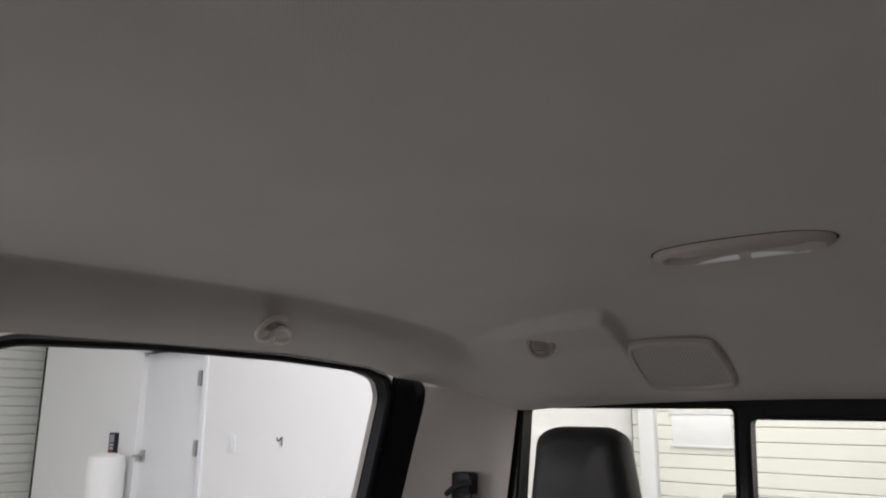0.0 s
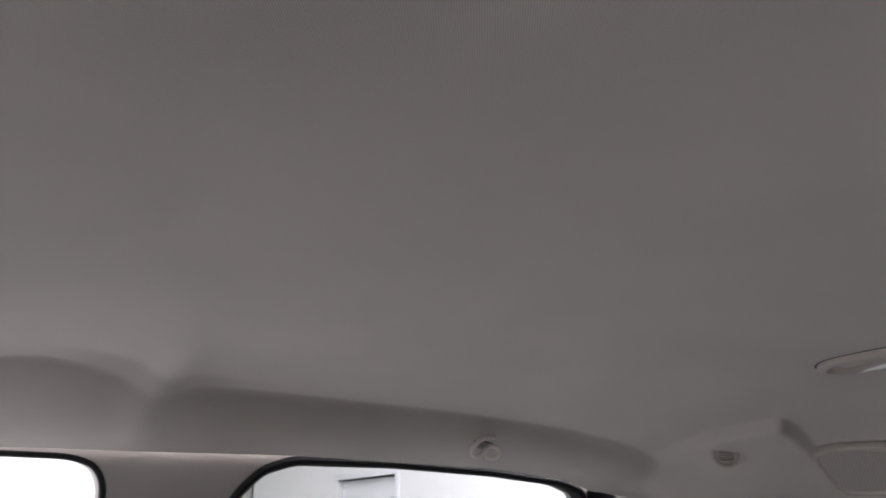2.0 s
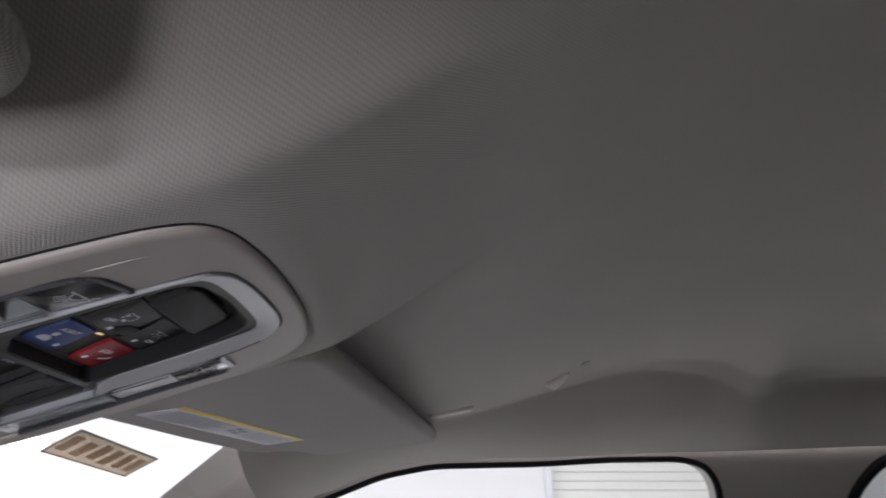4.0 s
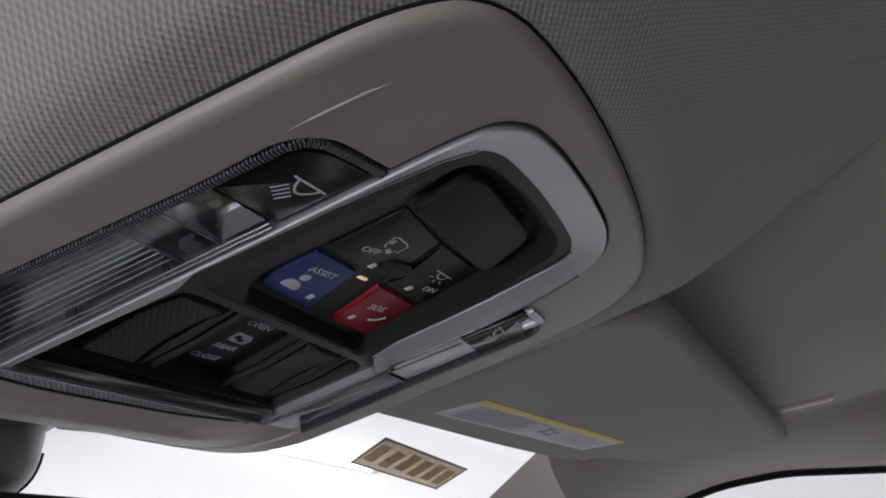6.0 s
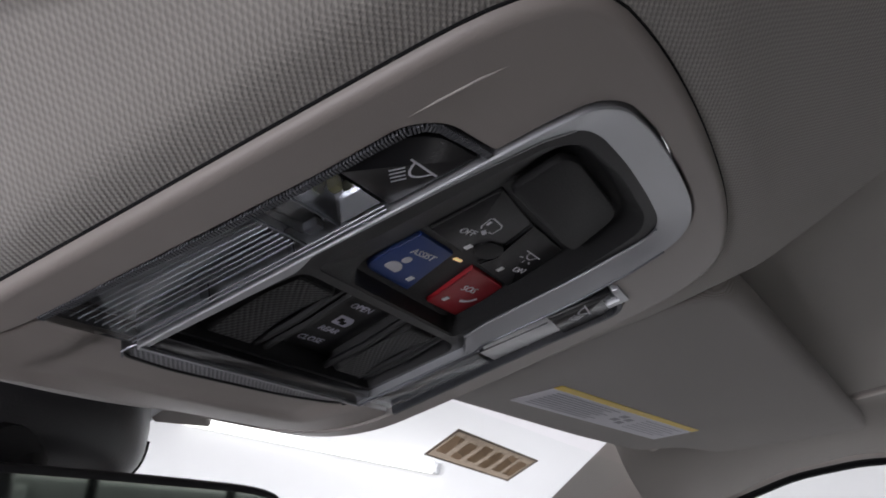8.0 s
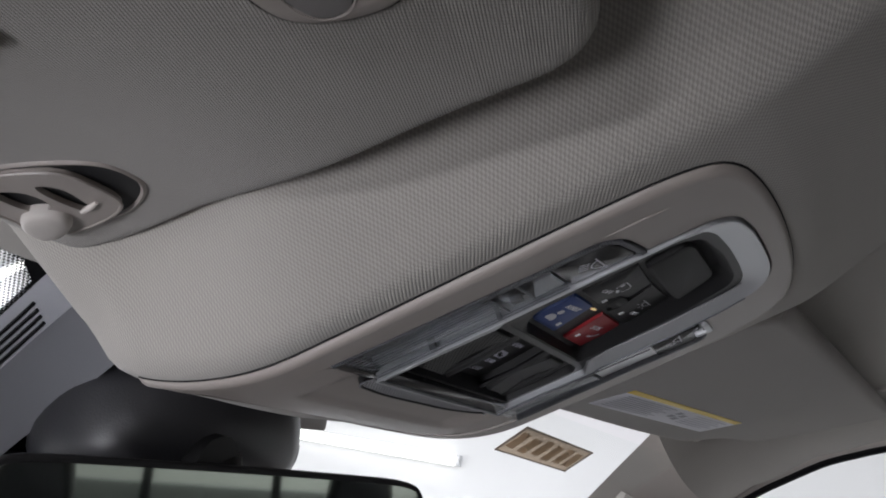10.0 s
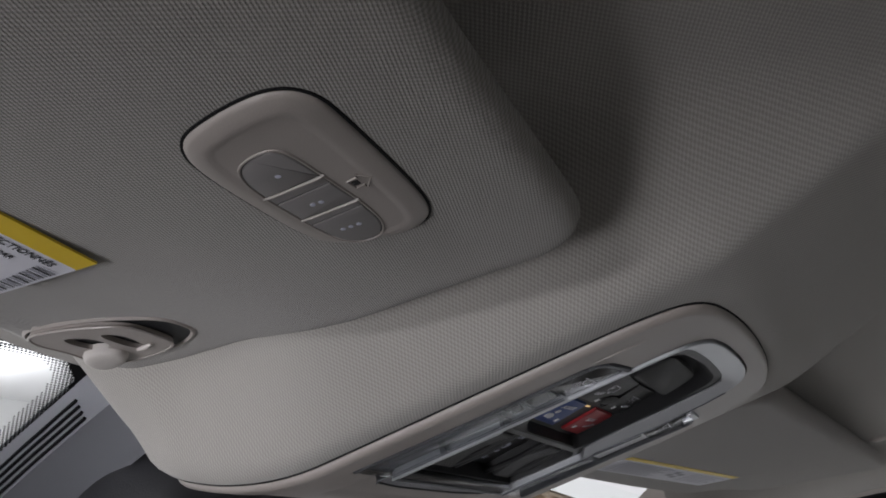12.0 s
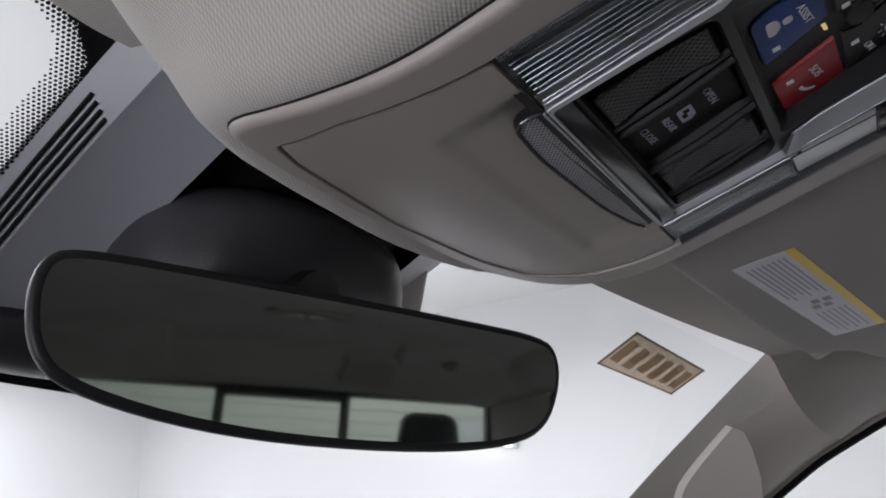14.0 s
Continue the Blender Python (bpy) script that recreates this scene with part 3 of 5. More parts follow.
# rear corner posts
def corner_post(sign):
    loops = []
    for z in (1.10, 1.35, 1.50, 1.62, 1.675, 1.71):
        lean = (1.72 - z)
        loops.append([(sign * (0.605 + 0.07 * lean), rear_y(z) + 0.012, z), (sign * (0.655 + 0.10 * lean), -1.262, z), (sign * (0.70 + 0.16 * lean), -1.215, z), (sign * (wall_x(z) - 0.003), -1.165, z), (sign * (wall_x(z) + 0.03), -1.15, z), (sign * (wall_x(z) + 0.03), -1.36, z)])
    return rings(loops, close=False)


for sx in (1, -1):
    tagged(part("rear_pillar", corner_post(sx), M_POST, smooth=60), "taupe plastic rear corner post trim, lightened for window light", "pillar trim", kind="structure")

# windscreen, its posts and scuttle
def screen_point(x, d):
    """A point of the windscreen d metres down from its top edge."""
    y0 = 0.625 - 0.10 * (abs(x) / 0.65) ** 2
    return Vector((x * (1 + 0.10 * d), y0 + d * 0.89, 1.757 - 0.045 * (abs(x) / 0.65) ** 2 - d * 0.45 - 0.12 * d * d))


bm = sheet(24, 14, lambda u, v: screen_point(-0.67 + 1.34 * u, -0.02 + v * 0.92))
wn = thing("window_6", Matrix.Identity(4), "large raked windscreen with a dotted border", "windscreen", kind="structure")
g = part("pane", bm, M_GLASS, wn, "clear windscreen glass", smooth=60)
g.visible_shadow = False


def front_post(sign):
    inner = [(0.672, 0.520, 1.766), (0.688, 0.550, 1.746), (0.712, 0.612, 1.702), (0.745, 0.735, 1.607), (0.77, 0.90, 1.46), (0.84, 1.30, 1.16)]
    outer = [(0.750, 0.410, 1.705), (0.763, 0.445, 1.683), (0.776, 0.520, 1.640), (0.795, 0.635, 1.560), (0.84, 0.80, 1.41), (0.92, 1.20, 1.08)]
    loops = []
    for step in range(21):
        a, b = [Vector([bend([(i, p[axis]) for i, p in enumerate(row)], step / 4) for axis in range(3)]) for row in (inner, outer)]
        mid = (a + b) / 2 + Vector((-0.018, -0.030, -0.012))
        row = []
        for k in range(9):
            t = k / 8
            q = a * (1 - t) ** 2 + mid * 2 * t * (1 - t) + b * t * t
            row.append((sign * q.x, q.y, q.z))
        row.append((sign * (b.x + 0.05), b.y + 0.01, b.z))
        row.append((sign * (a.x + 0.09), a.y + 0.012, a.z + 0.012))
        loops.append(row)
    return rings(loops, close=True)


for sx in (1, -1):
    tagged(part("windscreen_pillar", front_post(sx), M_POST, smooth=50), "taupe plastic windscreen pillar trim, lightened for window light", "pillar trim", kind="structure")

ins = thing("pillar_cover", Matrix.Identity(4), "pale taupe plastic insert on the windscreen pillar", "cover", kind="structure")
INS = [(0.712, 0.590, 1.684), (0.710, 0.574, 1.676), (0.722, 0.567, 1.610), (0.745, 0.590, 1.54), (0.752, 0.690, 1.55), (0.735, 0.668, 1.610), (0.728, 0.6455, 1.636)]
bm = rings([[(x - o, y - o * 0.75, z - o * 0.35) for x, y, z in curve_round(INS + [INS[0]], passes=1)] for o in (-0.016, 0.004, 0.0055, 0.0065)], cap_last=True)
part("insert", bm, M_POST, ins, smooth=40)

# cab floor, dash wall and lower closing walls
tagged(part("floor", box(-0.85, 0.85, -1.38, 1.35, 0.46, 0.50), M_CARPET), "dark carpeted cab floor", "floor", kind="structure")
tagged(part("wall_north", box(-0.86, 0.86, 1.28, 1.36, 0.46, 1.16, 0.02), M_BLACKM), "black closing wall under the windscreen", "wall", kind="structure")

# unseen bonnet, added to close the truck and block floor light
bm = sheet(16, 12, lambda u, v: ((2 * u - 1) * 0.90, 1.30 + v * 1.25, 1.13 - 0.10 * v * v - 0.05 * (2 * u - 1) ** 2 - 0.5 * max(0.0, abs(2 * u - 1) - 0.88) - 1.2 * max(0.0, v - 0.92)))
bmesh.ops.solidify(bm, geom=list(bm.faces), thickness=0.02)
tagged(part("bonnet", bm, M_PAINT, smooth=50), "unseen truck bonnet added to block floor light below the windscreen", "bonnet", kind="structure")

# ---- the white hall outside ----
def plain_wall(name, x0, x1, y0, y1, z0, z1, label, mat=None):
    return tagged(part(name, box(x0, x1, y0, y1, z0, z1), mat or M_WALL, smooth=0), label, "wall", kind="structure")


tagged(part("ground", box(-7.2, 8.2, -6.2, 11.2, -0.1, 0.0), M_FLOOR, smooth=0), "pale grey sealed concrete hall floor", "floor", kind="structure")
tagged(part("hall_ceiling", box(-7.2, 8.2, -6.2, 11.2, 4.0, 4.1), M_WALL, smooth=0), "white hall ceiling", "ceiling", kind="structure")
plain_wall("wall_hall_north", -7.2, 8.2, 11.0, 11.2, 0, 4.0, "smooth white hall wall")
# unseen west wall, made dark to cut light on the roof rail
plain_wall("wall_hall_west", -7.2, -7.0, -6.2, 11.0, 0, 4.0, "unseen hall wall, kept dark to cut light", M_DARKWALL)
plain_wall("wall_hall_south", -7.0, 8.0, -6.2, -6.0, 0, 4.0, "smooth white hall wall")
plain_wall("wall_hall_east", 7.3, 7.5, -0.75, 11.0, 0, 4.0, "smooth white hall wall")
# jutting wall with the door
bm = pierced([(2.25, 0.0), (6.93, 0.0), (6.93, 4.0), (2.25, 4.0)], [[(4.40, 0.005), (5.25, 0.005), (5.25, 2.08), (4.40, 2.08)]], lambda x, z: (x, -3.1, z), (0, -0.2, 0))
tagged(part("wall_hall_jut", bm, M_WALL, smooth=0), "white wall with a flush white door", "wall", kind="structure")
plain_wall("wall_hall_return", 2.25, 2.4, -6.0, -3.31, 0, 4.0, "smooth white hall wall")
door = thing("door_1", Matrix.Translation((4.83, -3.16, 0)), "closed flush white door with steel hinges", "door", kind="structure")
part("leaf", box(-0.42, 0.42, -0.03, 0.01, 0.01, 2.07, 0.003), M_DOOR, door)
part("frame_head", box(-0.47, 0.47, 0.0, 0.075, 2.08, 2.13, 0.004), M_DOOR, door)
part("frame_jamb", box(-0.475, -0.43, 0.0, 0.075, 0, 2.08, 0.004), M_DOOR, door)
for hz in (0.25, 1.32, 1.805):
    part("hinge", box(-0.418, -0.385, 0.011, 0.085, hz, hz + 0.11, 0.003), M_STEEL, door, "steel butt hinge")
part("door_handle", join(box(0.35, 0.40, 0.01, 0.03, 1.25, 1.33, 0.004), box(0.37, 0.43, 0.03, 0.075, 1.28, 1.30, 0.006)), M_STEEL, door, "steel lever handle")
pad = thing("door_keypad", Matrix.Translation((5.55, -3.1, 1.37)), "small black wall keypad with lit dots", "keypad")
part("case", box(-0.05, 0.05, -0.002, 0.03, -0.085, 0.085, 0.006), M_BLACK, pad)
part("screen", box(-0.035, 0.035, 0.03, 0.032, 0.01, 0.07, 0.0), M_GREYINK, pad, "grey screen")
for kx in (-0.022, 0.0, 0.022):
    for kz in (-0.06, -0.035, -0.01):
        part("key", box(kx - 0.007, kx + 0.007, 0.03, 0.034, kz - 0.008, kz + 0.008, 0.001), M_RED if kz < -0.05 else M_PRINT, pad)
post = thing("bollard", Matrix.Translation((5.34, -2.93, 0)), "white round guard post beside the door", "bollard")
part("post", sweep([(0, 0, 0), (0, 0, 1.24), (0, 0, 1.29), (0, 0, 1.31)], [0.14, 0.14, 0.13, 0.07], 32), M_WALL, post)
part("base_plate", box(-0.16, 0.16, -0.16, 0.16, 0.0, 0.012, 0.003), M_STEEL, post, "steel base plate")
hk = thing("wall_hook", Matrix.Translation((3.52, -3.1, 1.45)), "small dark metal hook on the white wall", "hook")
part("plate", box(-0.012, 0.012, -0.002, 0.006, -0.03, 0.03, 0.002), M_STEEL, hk)
part("arm", sweep([(0, 0.004, 0.02), (0, 0.025, 0.0), (0.0, 0.035, 0.01), (0, 0.035, 0.025)], 0.004, 8), M_BLACK, hk)
sw = thing("wall_switch", Matrix.Translation((4.03, -3.1, 1.42)), "white light switch plate on the white wall", "switch")
part("plate", box(-0.04, 0.04, -0.002, 0.008, -0.06, 0.06, 0.003), M_DOOR, sw)
part("rocker", box(-0.015, 0.015, 0.008, 0.012, -0.03, 0.03, 0.001), M_DOOR, sw)
# roll-up door in the east wall and the siding behind the truck
roll = thing("roller_door", Matrix.Identity(4), "white slatted roll-up garage door", "garage door", kind="structure")
n_sl = 46
bm = box(7.30, 7.36, -3.40, -0.80, 0.0, 0.085, 0.012, 1)
slat = part("slat", bm, M_SLAT, roll)
for k in range(1, n_sl):
    o = new("slat", slat.data)
    o.parent = roll
    o.matrix_basis = Matrix.Translation((0, 0, k * 0.087))
part("track", box(7.22, 7.31, -0.80, -0.74, 0, 4.0, 0.004), M_DOOR, roll, "white side track")
part("track", box(7.22, 7.31, -3.40, -3.34, 0, 4.0, 0.004), M_DOOR, roll, "white side track")
# added dark strip stands in for the gap at the wall's end
part("gap_strip", box(6.932, 6.965, -3.14, -3.095, 0, 4.0, 0.004), M_BLACKM, roll, "thin dark strip added for the gap beside the slats")
plain_wall("wall_hall_backing", 7.37, 7.5, -6.0, -0.75, 0, 4.0, "wall behind the roll-up door")
sid = thing("board_cladding", Matrix.Identity(4), "cream horizontal board cladding with dark joints", "cladding", kind="structure")
board = part("board", box(-6.9, 2.24, -5.56, -5.52, 0.0, 0.098, 0.004, 1), M_SLAT, sid)
for k in range(1, 40):
    o = new("board", board.data)
    o.parent = sid
    o.matrix_basis = Matrix.Translation((0, 0, k * 0.1025))
plain_wall("wall_hall_cladding_back", -6.95, 2.24, -5.62, -5.565, 0, 4.0, "dark backing behind the boards", M_GREYINK)
win = thing("wall_panel", Matrix.Translation((1.70, -5.52, 1.52)), "grey access panel in the board cladding", "panel")
part("panel", box(-0.22, 0.22, -0.002, 0.012, -0.12, 0.10, 0.004), M_DOOR, win)
part("rim", join(box(-0.24, 0.24, -0.002, 0.018, 0.10, 0.118, 0.003), box(-0.24, 0.24, -0.002, 0.018, -0.138, -0.12, 0.003)), M_DOOR, win)
pst = thing("wall_post", Matrix.Translation((2.10, -5.50, 0)), "pale grey square post on the cladding", "post")
part("post", box(-0.06, 0.06, -0.02, 0.05, 0, 4.0, 0.005), M_DOOR, pst)
bed = thing("truck_bed", Matrix.Identity(4), "grey-green truck bed rail behind the cab", "truck bed")
part("rail", box(0.62, 0.95, -3.05, -1.45, 1.22, 1.31, 0.02), M_PAINT, bed)
part("rail", box(-0.95, -0.62, -3.05, -1.45, 1.22, 1.31, 0.02), M_PAINT, bed)
part("tailgate", box(-0.80, 0.80, -3.15, -3.06, 0.75, 1.34, 0.03), M_PAINT, bed)
for wx in (-0.88, 0.62):
    part("wheel", sweep([(wx, -2.3, 0.38), (wx + 0.03, -2.3, 0.38), (wx + 0.23, -2.3, 0.38), (wx + 0.26, -2.3, 0.38)], [0.33, 0.38, 0.38, 0.33], 32), M_RUBBER, bed, "black tyre")
part("axle", box(-0.65, 0.65, -2.35, -2.25, 0.33, 0.70, 0.02), M_BLACKM, bed)
part("bed_floor", box(-0.80, 0.80, -3.05, -1.45, 0.70, 0.75, 0.005), M_BLACKM, bed)


def ceiling_lamp(x, y, z, turn, long=1.5):
    t = thing("tube_lamp", pose(x, y, z, 0, 0, turn), "white wall tube lamp, lit", "lamp", "lit tube lamps")
    part("tray", box(-long / 2, long / 2, -0.06, 0.06, 0.03, 0.09, 0.01), M_DOOR, t)
    part("tube", sweep([(-long / 2 + 0.03, 0, 0.0), (long / 2 - 0.03, 0, 0.0)], 0.035, 12), M_TUBE, t, "glowing tube")

# ---- overhead console ----
con = thing("overhead_console", pose(0, 0.407, 1.7175, -16.5), "taupe overhead console with map lamps, buttons and a glasses holder", "console")


CON_IN = rounded([(-88.5, 62), (-83.6, -18), (-83.8, -38), (-78, -45), (-61.4, -48.4), (-61.8, -60), (-60.6, -72.2), (-54.3, -77.7), (-40, -80.5), (-16, -81.9), (4.2, -81.6), (17.4, -78.6), (26.6, -72), (35.2, -47.2), (60, -46), (66, -38), (67, -18), (73, 62), (72.5, 100), (66, 127), (40, 139), (-12, 145), (-75, 138), (-89, 133), (-94, 107), (-92.5, 90)],
                 [1, 4, 4, 4, 1, 6, 5, 6, 12, 12, 10, 6, 6, 1, 3, 4, 4, 1, 3, 3, 3, 3, 3, 2, 3, 3], 5)
part("bezel", hoop(CON_OUT, CON_IN, -2.0, 14, 0.0022, zf=dish, c=(-8, 25), n=420, inner_bev=0.22), M_TAUPE, con, smooth=50)
# thin black hoop puts in the shade where cloth meets bezel
part("bezel_shade", hoop(inset(CON_OUT, -0.5), inset(CON_OUT, 1.5), 0.7, 3, 0.0002, zf=dish, c=(-8, 25), n=200), M_RUBBER, con, "black ring for the shade in the bezel's gap", smooth=0)
part("bezel_step", sweep([(-0.0854, -0.038, -0.0018), (-0.0853, -0.046, -0.0020), (-0.0848, -0.056, -0.0020), (-0.0836, -0.063, -0.0018)], [0.0001, 0.0004, 0.0004, 0.0001], 8), M_TAUPE, con)
part("housing", box(-0.088, 0.072, -0.080, 0.100, 0.016, 0.034, 0.004), M_BLACKM, con, "dark inner housing")

# glasses holder door with a finger scoop
DOOR = rounded([(-88, 63.2), (-92.0, 90), (-93.4, 107), (-88.5, 132.4), (-75, 137.4), (-12, 144.4), (39.8, 138.4), (65.5, 126.5), (72.0, 100), (72.4, 63.2)], [1.5, 3, 3, 2, 3, 3, 3, 3, 3, 1.5], 4)


def scoop(x, y):
    a = smooth(-72, -63, x) * (1 - smooth(38, 52, x)) * (1 - smooth(88, 95, y))
    return 5.5 * a * (0.35 + 0.65 * smooth(95, 64, y))


def door_mesh():
    o = polar(DOOR, (-8, 98), 240)
    loops = [[(x * 0.001, y * 0.001, (6 + dish(x, y)) * 0.001) for x, y in o], [(x * 0.001, y * 0.001, (-0.2 + dish(x, y)) * 0.001) for x, y in o]]
    for f in [0.99] + [0.97 - 0.03 * k for k in range(32)]:
        loops.append([((-8 + (x + 8) * f) * 0.001, (98 + (y - 98) * f) * 0.001, (-1.0 + dish(-8 + (x + 8) * f, 98 + (y - 98) * f) + scoop(-8 + (x + 8) * f, 98 + (y - 98) * f)) * 0.001) for x, y in o])
    return rings(loops, cap_last=True)


part("door_flange", rings([[(x * 0.001, y * 0.001, (1.0 + dish(x, y)) * 0.001) for x, y in polar(inset(DOOR, d), (-8, 98), 160)] for d in (-3.5, 3.0)]), M_BLACKM, con, smooth=0)
gh = part("glasses_door", door_mesh(), M_TAUPE, con, "closed taupe glasses holder door", smooth=60)

# microphone grille
GR = rounded([(-53.5, 73.8), (-57.1, 70.4), (-56.1, 63.9), (50.0, 63.4), (53.9, 64.9), (42.3, 70.6), (16.3, 74.2), (-35.5, 75.6)], [3, 3, 3, 1, 1, 6, 10, 8], 5)
part("grille_rim", rings([[(x * 0.001, y * 0.001, z * 0.001) for x, y in inset(GR, d)] for d, z in ((-0.3, 6), (-0.3, 1.2), (0.1, 0.8), (0.7, 0.8), (1.0, 1.8))]), M_BLACK, con, "black rim", smooth=40)
part("grille", slab(inset(GR, 0.9), 1.3, 5, 0.0002), M_MESHY, con, "fine grey mesh")
part("grille_edge", sweep([(x * 0.001, y * 0.001, 0.0006) for x, y in [(-54.4, 73.4), (-57.0, 70.6), (-56.6, 66.5), (-55.6, 64.4)]], 0.0004, 6), M_RIB, con, "thin chrome edge")
part("grille_tip", sweep([(0.0460, 0.0690, 0.0006), (0.0525, 0.0648, 0.0006)], 0.0005, 6), M_CHROME, con, "thin chrome edge")

# bright surround and black face plate
RING_O = curve_round(rounded([(-60, 62), (-60.9, -60), (-59.8, -71.6), (-53.8, -77), (-39.8, -79.8), (-16, -81.2), (4, -80.9), (17, -78), (26, -71.5), (32.5, -55), (37, -34), (39.2, -2), (41.5, 6), (46, 62)], [1, 6, 5, 6, 12, 12, 10, 6, 6, 8, 8, 2, 2, 1], 5), passes=1)
RING_I = curve_round(rounded([(-57.0, 61), (-55.0, -31), (-53.2, -58), (-50.6, -66.2), (-44, -69), (-27, -70.8), (-5, -71.2), (10, -70.6), (17.6, -68), (21.4, -61), (26.2, -36), (29.6, -4), (33.5, 7), (41.6, 11), (44.4, 61)], [1, 8, 5, 5, 8, 12, 12, 6, 5, 6, 10, 6, 2, 2, 1], 5), passes=1)


def surround_mesh(n=420):
    """A lip, then a band that slopes in to the face plate."""
    o, i = polar(RING_O, (-9, -10), n), polar(RING_I, (-9, -10), n)
    mid = lambda k: [(a + (c - a) * k, b + (d - b) * k) for (a, b), (c, d) in zip(o, i)]
    sink = lambda x, y, z: z if z > 5 else min(z, 0.2 - 2.6 * smooth(3, 12, y))
    steps = ((o, 10), (o, -2.6), (inset(o, 0.3), -3.0), (inset(o, 0.8), -3.0), (mid(0.22), -2.5), (mid(0.5), -1.9), (mid(0.9), 0.0), (mid(1.0), 0.2), (i, 9))
    return rings([[(x * 0.001, y * 0.001, sink(x, y, z) * 0.001) for x, y in loop] for loop, z in steps])


part("surround", surround_mesh(), M_SILVER, con, "satin silver surround", smooth=30)
part("inner_line", sweep([(x * 0.001, y * 0.001, 0.0001) for x, y in [(-56.6, 54), (-54.9, -31), (-53.2, -57), (-50.8, -65)]], 0.00025, 6), M_SILVER, con, "thin silver line")
part("inner_line", sweep([(x * 0.001, y * 0.001, 0.0000) for x, y in [(16.5, -68.3), (19.2, -65.5), (21.2, -60.6), (26.0, -36), (29.3, -4), (32.8, 6.5)]], 0.0005, 6), M_SILVER, con, "bright silver line")
part("surround_line", sweep([(x * 0.001, y * 0.001, -0.0031) for x, y in [(45.2, 61), (43.8, 30), (43.0, 11), (42.0, 8.6), (39.4, 3.0), (38.8, -4), (36.6, -34), (32.2, -55), (27.5, -67)]], 0.0004, 8), M_RIB, con, "bright chrome line")
part("surround_tab", join(box(0.0400, 0.0545, -0.0485, -0.0455, -0.0036, 0.004, 0.0008), box(0.0510, 0.0545, -0.0485, -0.0405, -0.0036, 0.004, 0.0008)), M_SILVER, con, "silver tab")
WELL = rounded([(-49, 9.5), (-50, -58), (-44, -65), (-20, -68.3), (6, -67.8), (14.5, -64), (23, -41), (29.5, 9.5)], [3, 8, 8, 8, 10, 10, 10, 3], 6)
TRAY = rounded([(-54.3, 53.4), (-50.5, 12.5), (35, 12.5), (40.2, 16), (41.4, 53)], [2, 4, 6, 6, 2], 4)
k3 = lambda x, y: (x * 0.001, y * 0.001, 0.0004)
part("face_plate", pierced(RING_I, [WELL, TRAY], k3, (0, 0, 0.0015)), M_BLACK, con, "satin black face plate", smooth=20)
wl = lambda pts, z: [(x * 0.001, y * 0.001, z * 0.001) for x, y in pts]
FLOOR = rounded([(-33, 8.3), (-34, -40), (-40, -58), (-36, -63), (-18, -65), (4, -64.5), (12, -60), (19, -42), (26, 8.3)], [5, 4, 4, 6, 8, 8, 8, 10, 5], 6)
cw = (-6, -28)
part("button_well", rings([wl(polar(WELL, cw, 200), 0.5), wl(polar(inset(WELL, 0.7), cw, 200), 0.9), wl(polar(FLOOR, cw, 200), 6.6), wl(polar(inset(FLOOR, 1.2), cw, 200), 7.4)], cap_last=True), M_BLACKM, con, "sloped black well", smooth=40)
part("rocker_well", rings([wl(TRAY, 0.6), wl(inset(TRAY, 1.2), 13)], cap_last=True), M_BLACKM, con, "deep black well", smooth=20)
part("front_bar", slab(rounded([(-57.6, 54.6), (43.2, 54.2), (44.2, 62.2), (-58.2, 62.6)], 0.8, 2), -2.2, 4, 0.0005), M_GLOSS, con, "gloss black cross bar")
part("front_bar_line", sweep([(-0.0583, 0.0629, -0.002), (0.0449, 0.0625, -0.002)], 0.0005, 6), M_SILVER, con, "thin silver line")

# buttons
def button(name, outline, r, front, mat, label, bev=0.0007):
    return part(name, slab(rounded(outline, r, 4), front, 5, bev), mat, con, label)


button("button", [(-35.5, -42.2), (-38.6, -58.5), (-33, -61), (3.5, -61.5), (13.0, -43.6), (8, -42.4)], [3, 4, 4, 6, 5, 4], 2.6, M_BLACKM, "large blank black button", 0.0014)
blue = button("button", [(-41.0, 1.6), (-41.6, -18.6), (-23.4, -19.4), (-16.2, 1.4)], [4.5, 1.0, 0.6, 0.6], 2.0, M_BLUE, "blue assist call button")
red = button("button", [(-3.2, 1.6), (-10.6, -19.6), (11.4, -20.2), (19.2, 0.8)], [0.6, 0.6, 0.6, 4.5], 2.0, M_RED, "red emergency call button")
offb = button("button", [(-41.4, -21.2), (-42.6, -44.6), (-19.2, -43.4), (-15.0, -32.6), (-22.6, -27), (-22.2, -21.4)], 0.8, 2.3, M_BLACK, "black lamp switch-off button")
onb = button("button", [(-11.4, -21.4), (-9.6, -27), (-13.8, -32.8), (-18.0, -43.4), (5.6, -44.4), (14.6, -21.2)], 0.8, 2.3, M_BLACK, "black lamp switch-on button")
capb = button("sensor_cap", [(-21.6, -26.2), (-21.2, -30.6), (-13.4, -32.2), (-9.8, -29), (-11.6, -24.4), (-18.6, -23.4)], 2.6, 1.6, M_BLACKM, "small black sensor cap")
cellb = button("lamp_cell", [(-18.2, 1.0), (-21.6, -18.2), (-13.8, -18.2), (-8, 1.0)], 1.0, 3.6, M_GLOSS, "gloss black cell between the call buttons")
ledb = part("led", slab(rounded([(-19.4, -17.0), (-19.0, -18.4), (-15.4, -18.8), (-15.4, -17.6)], 0.4, 3), 3.0, 4.2, 0.0003), M_LED, con, "lit amber lamp")
letters("lettering", "ASSIST", 0.0035, M_PRINT, blue, below(-31.4, -13.4, 1.92, 9))
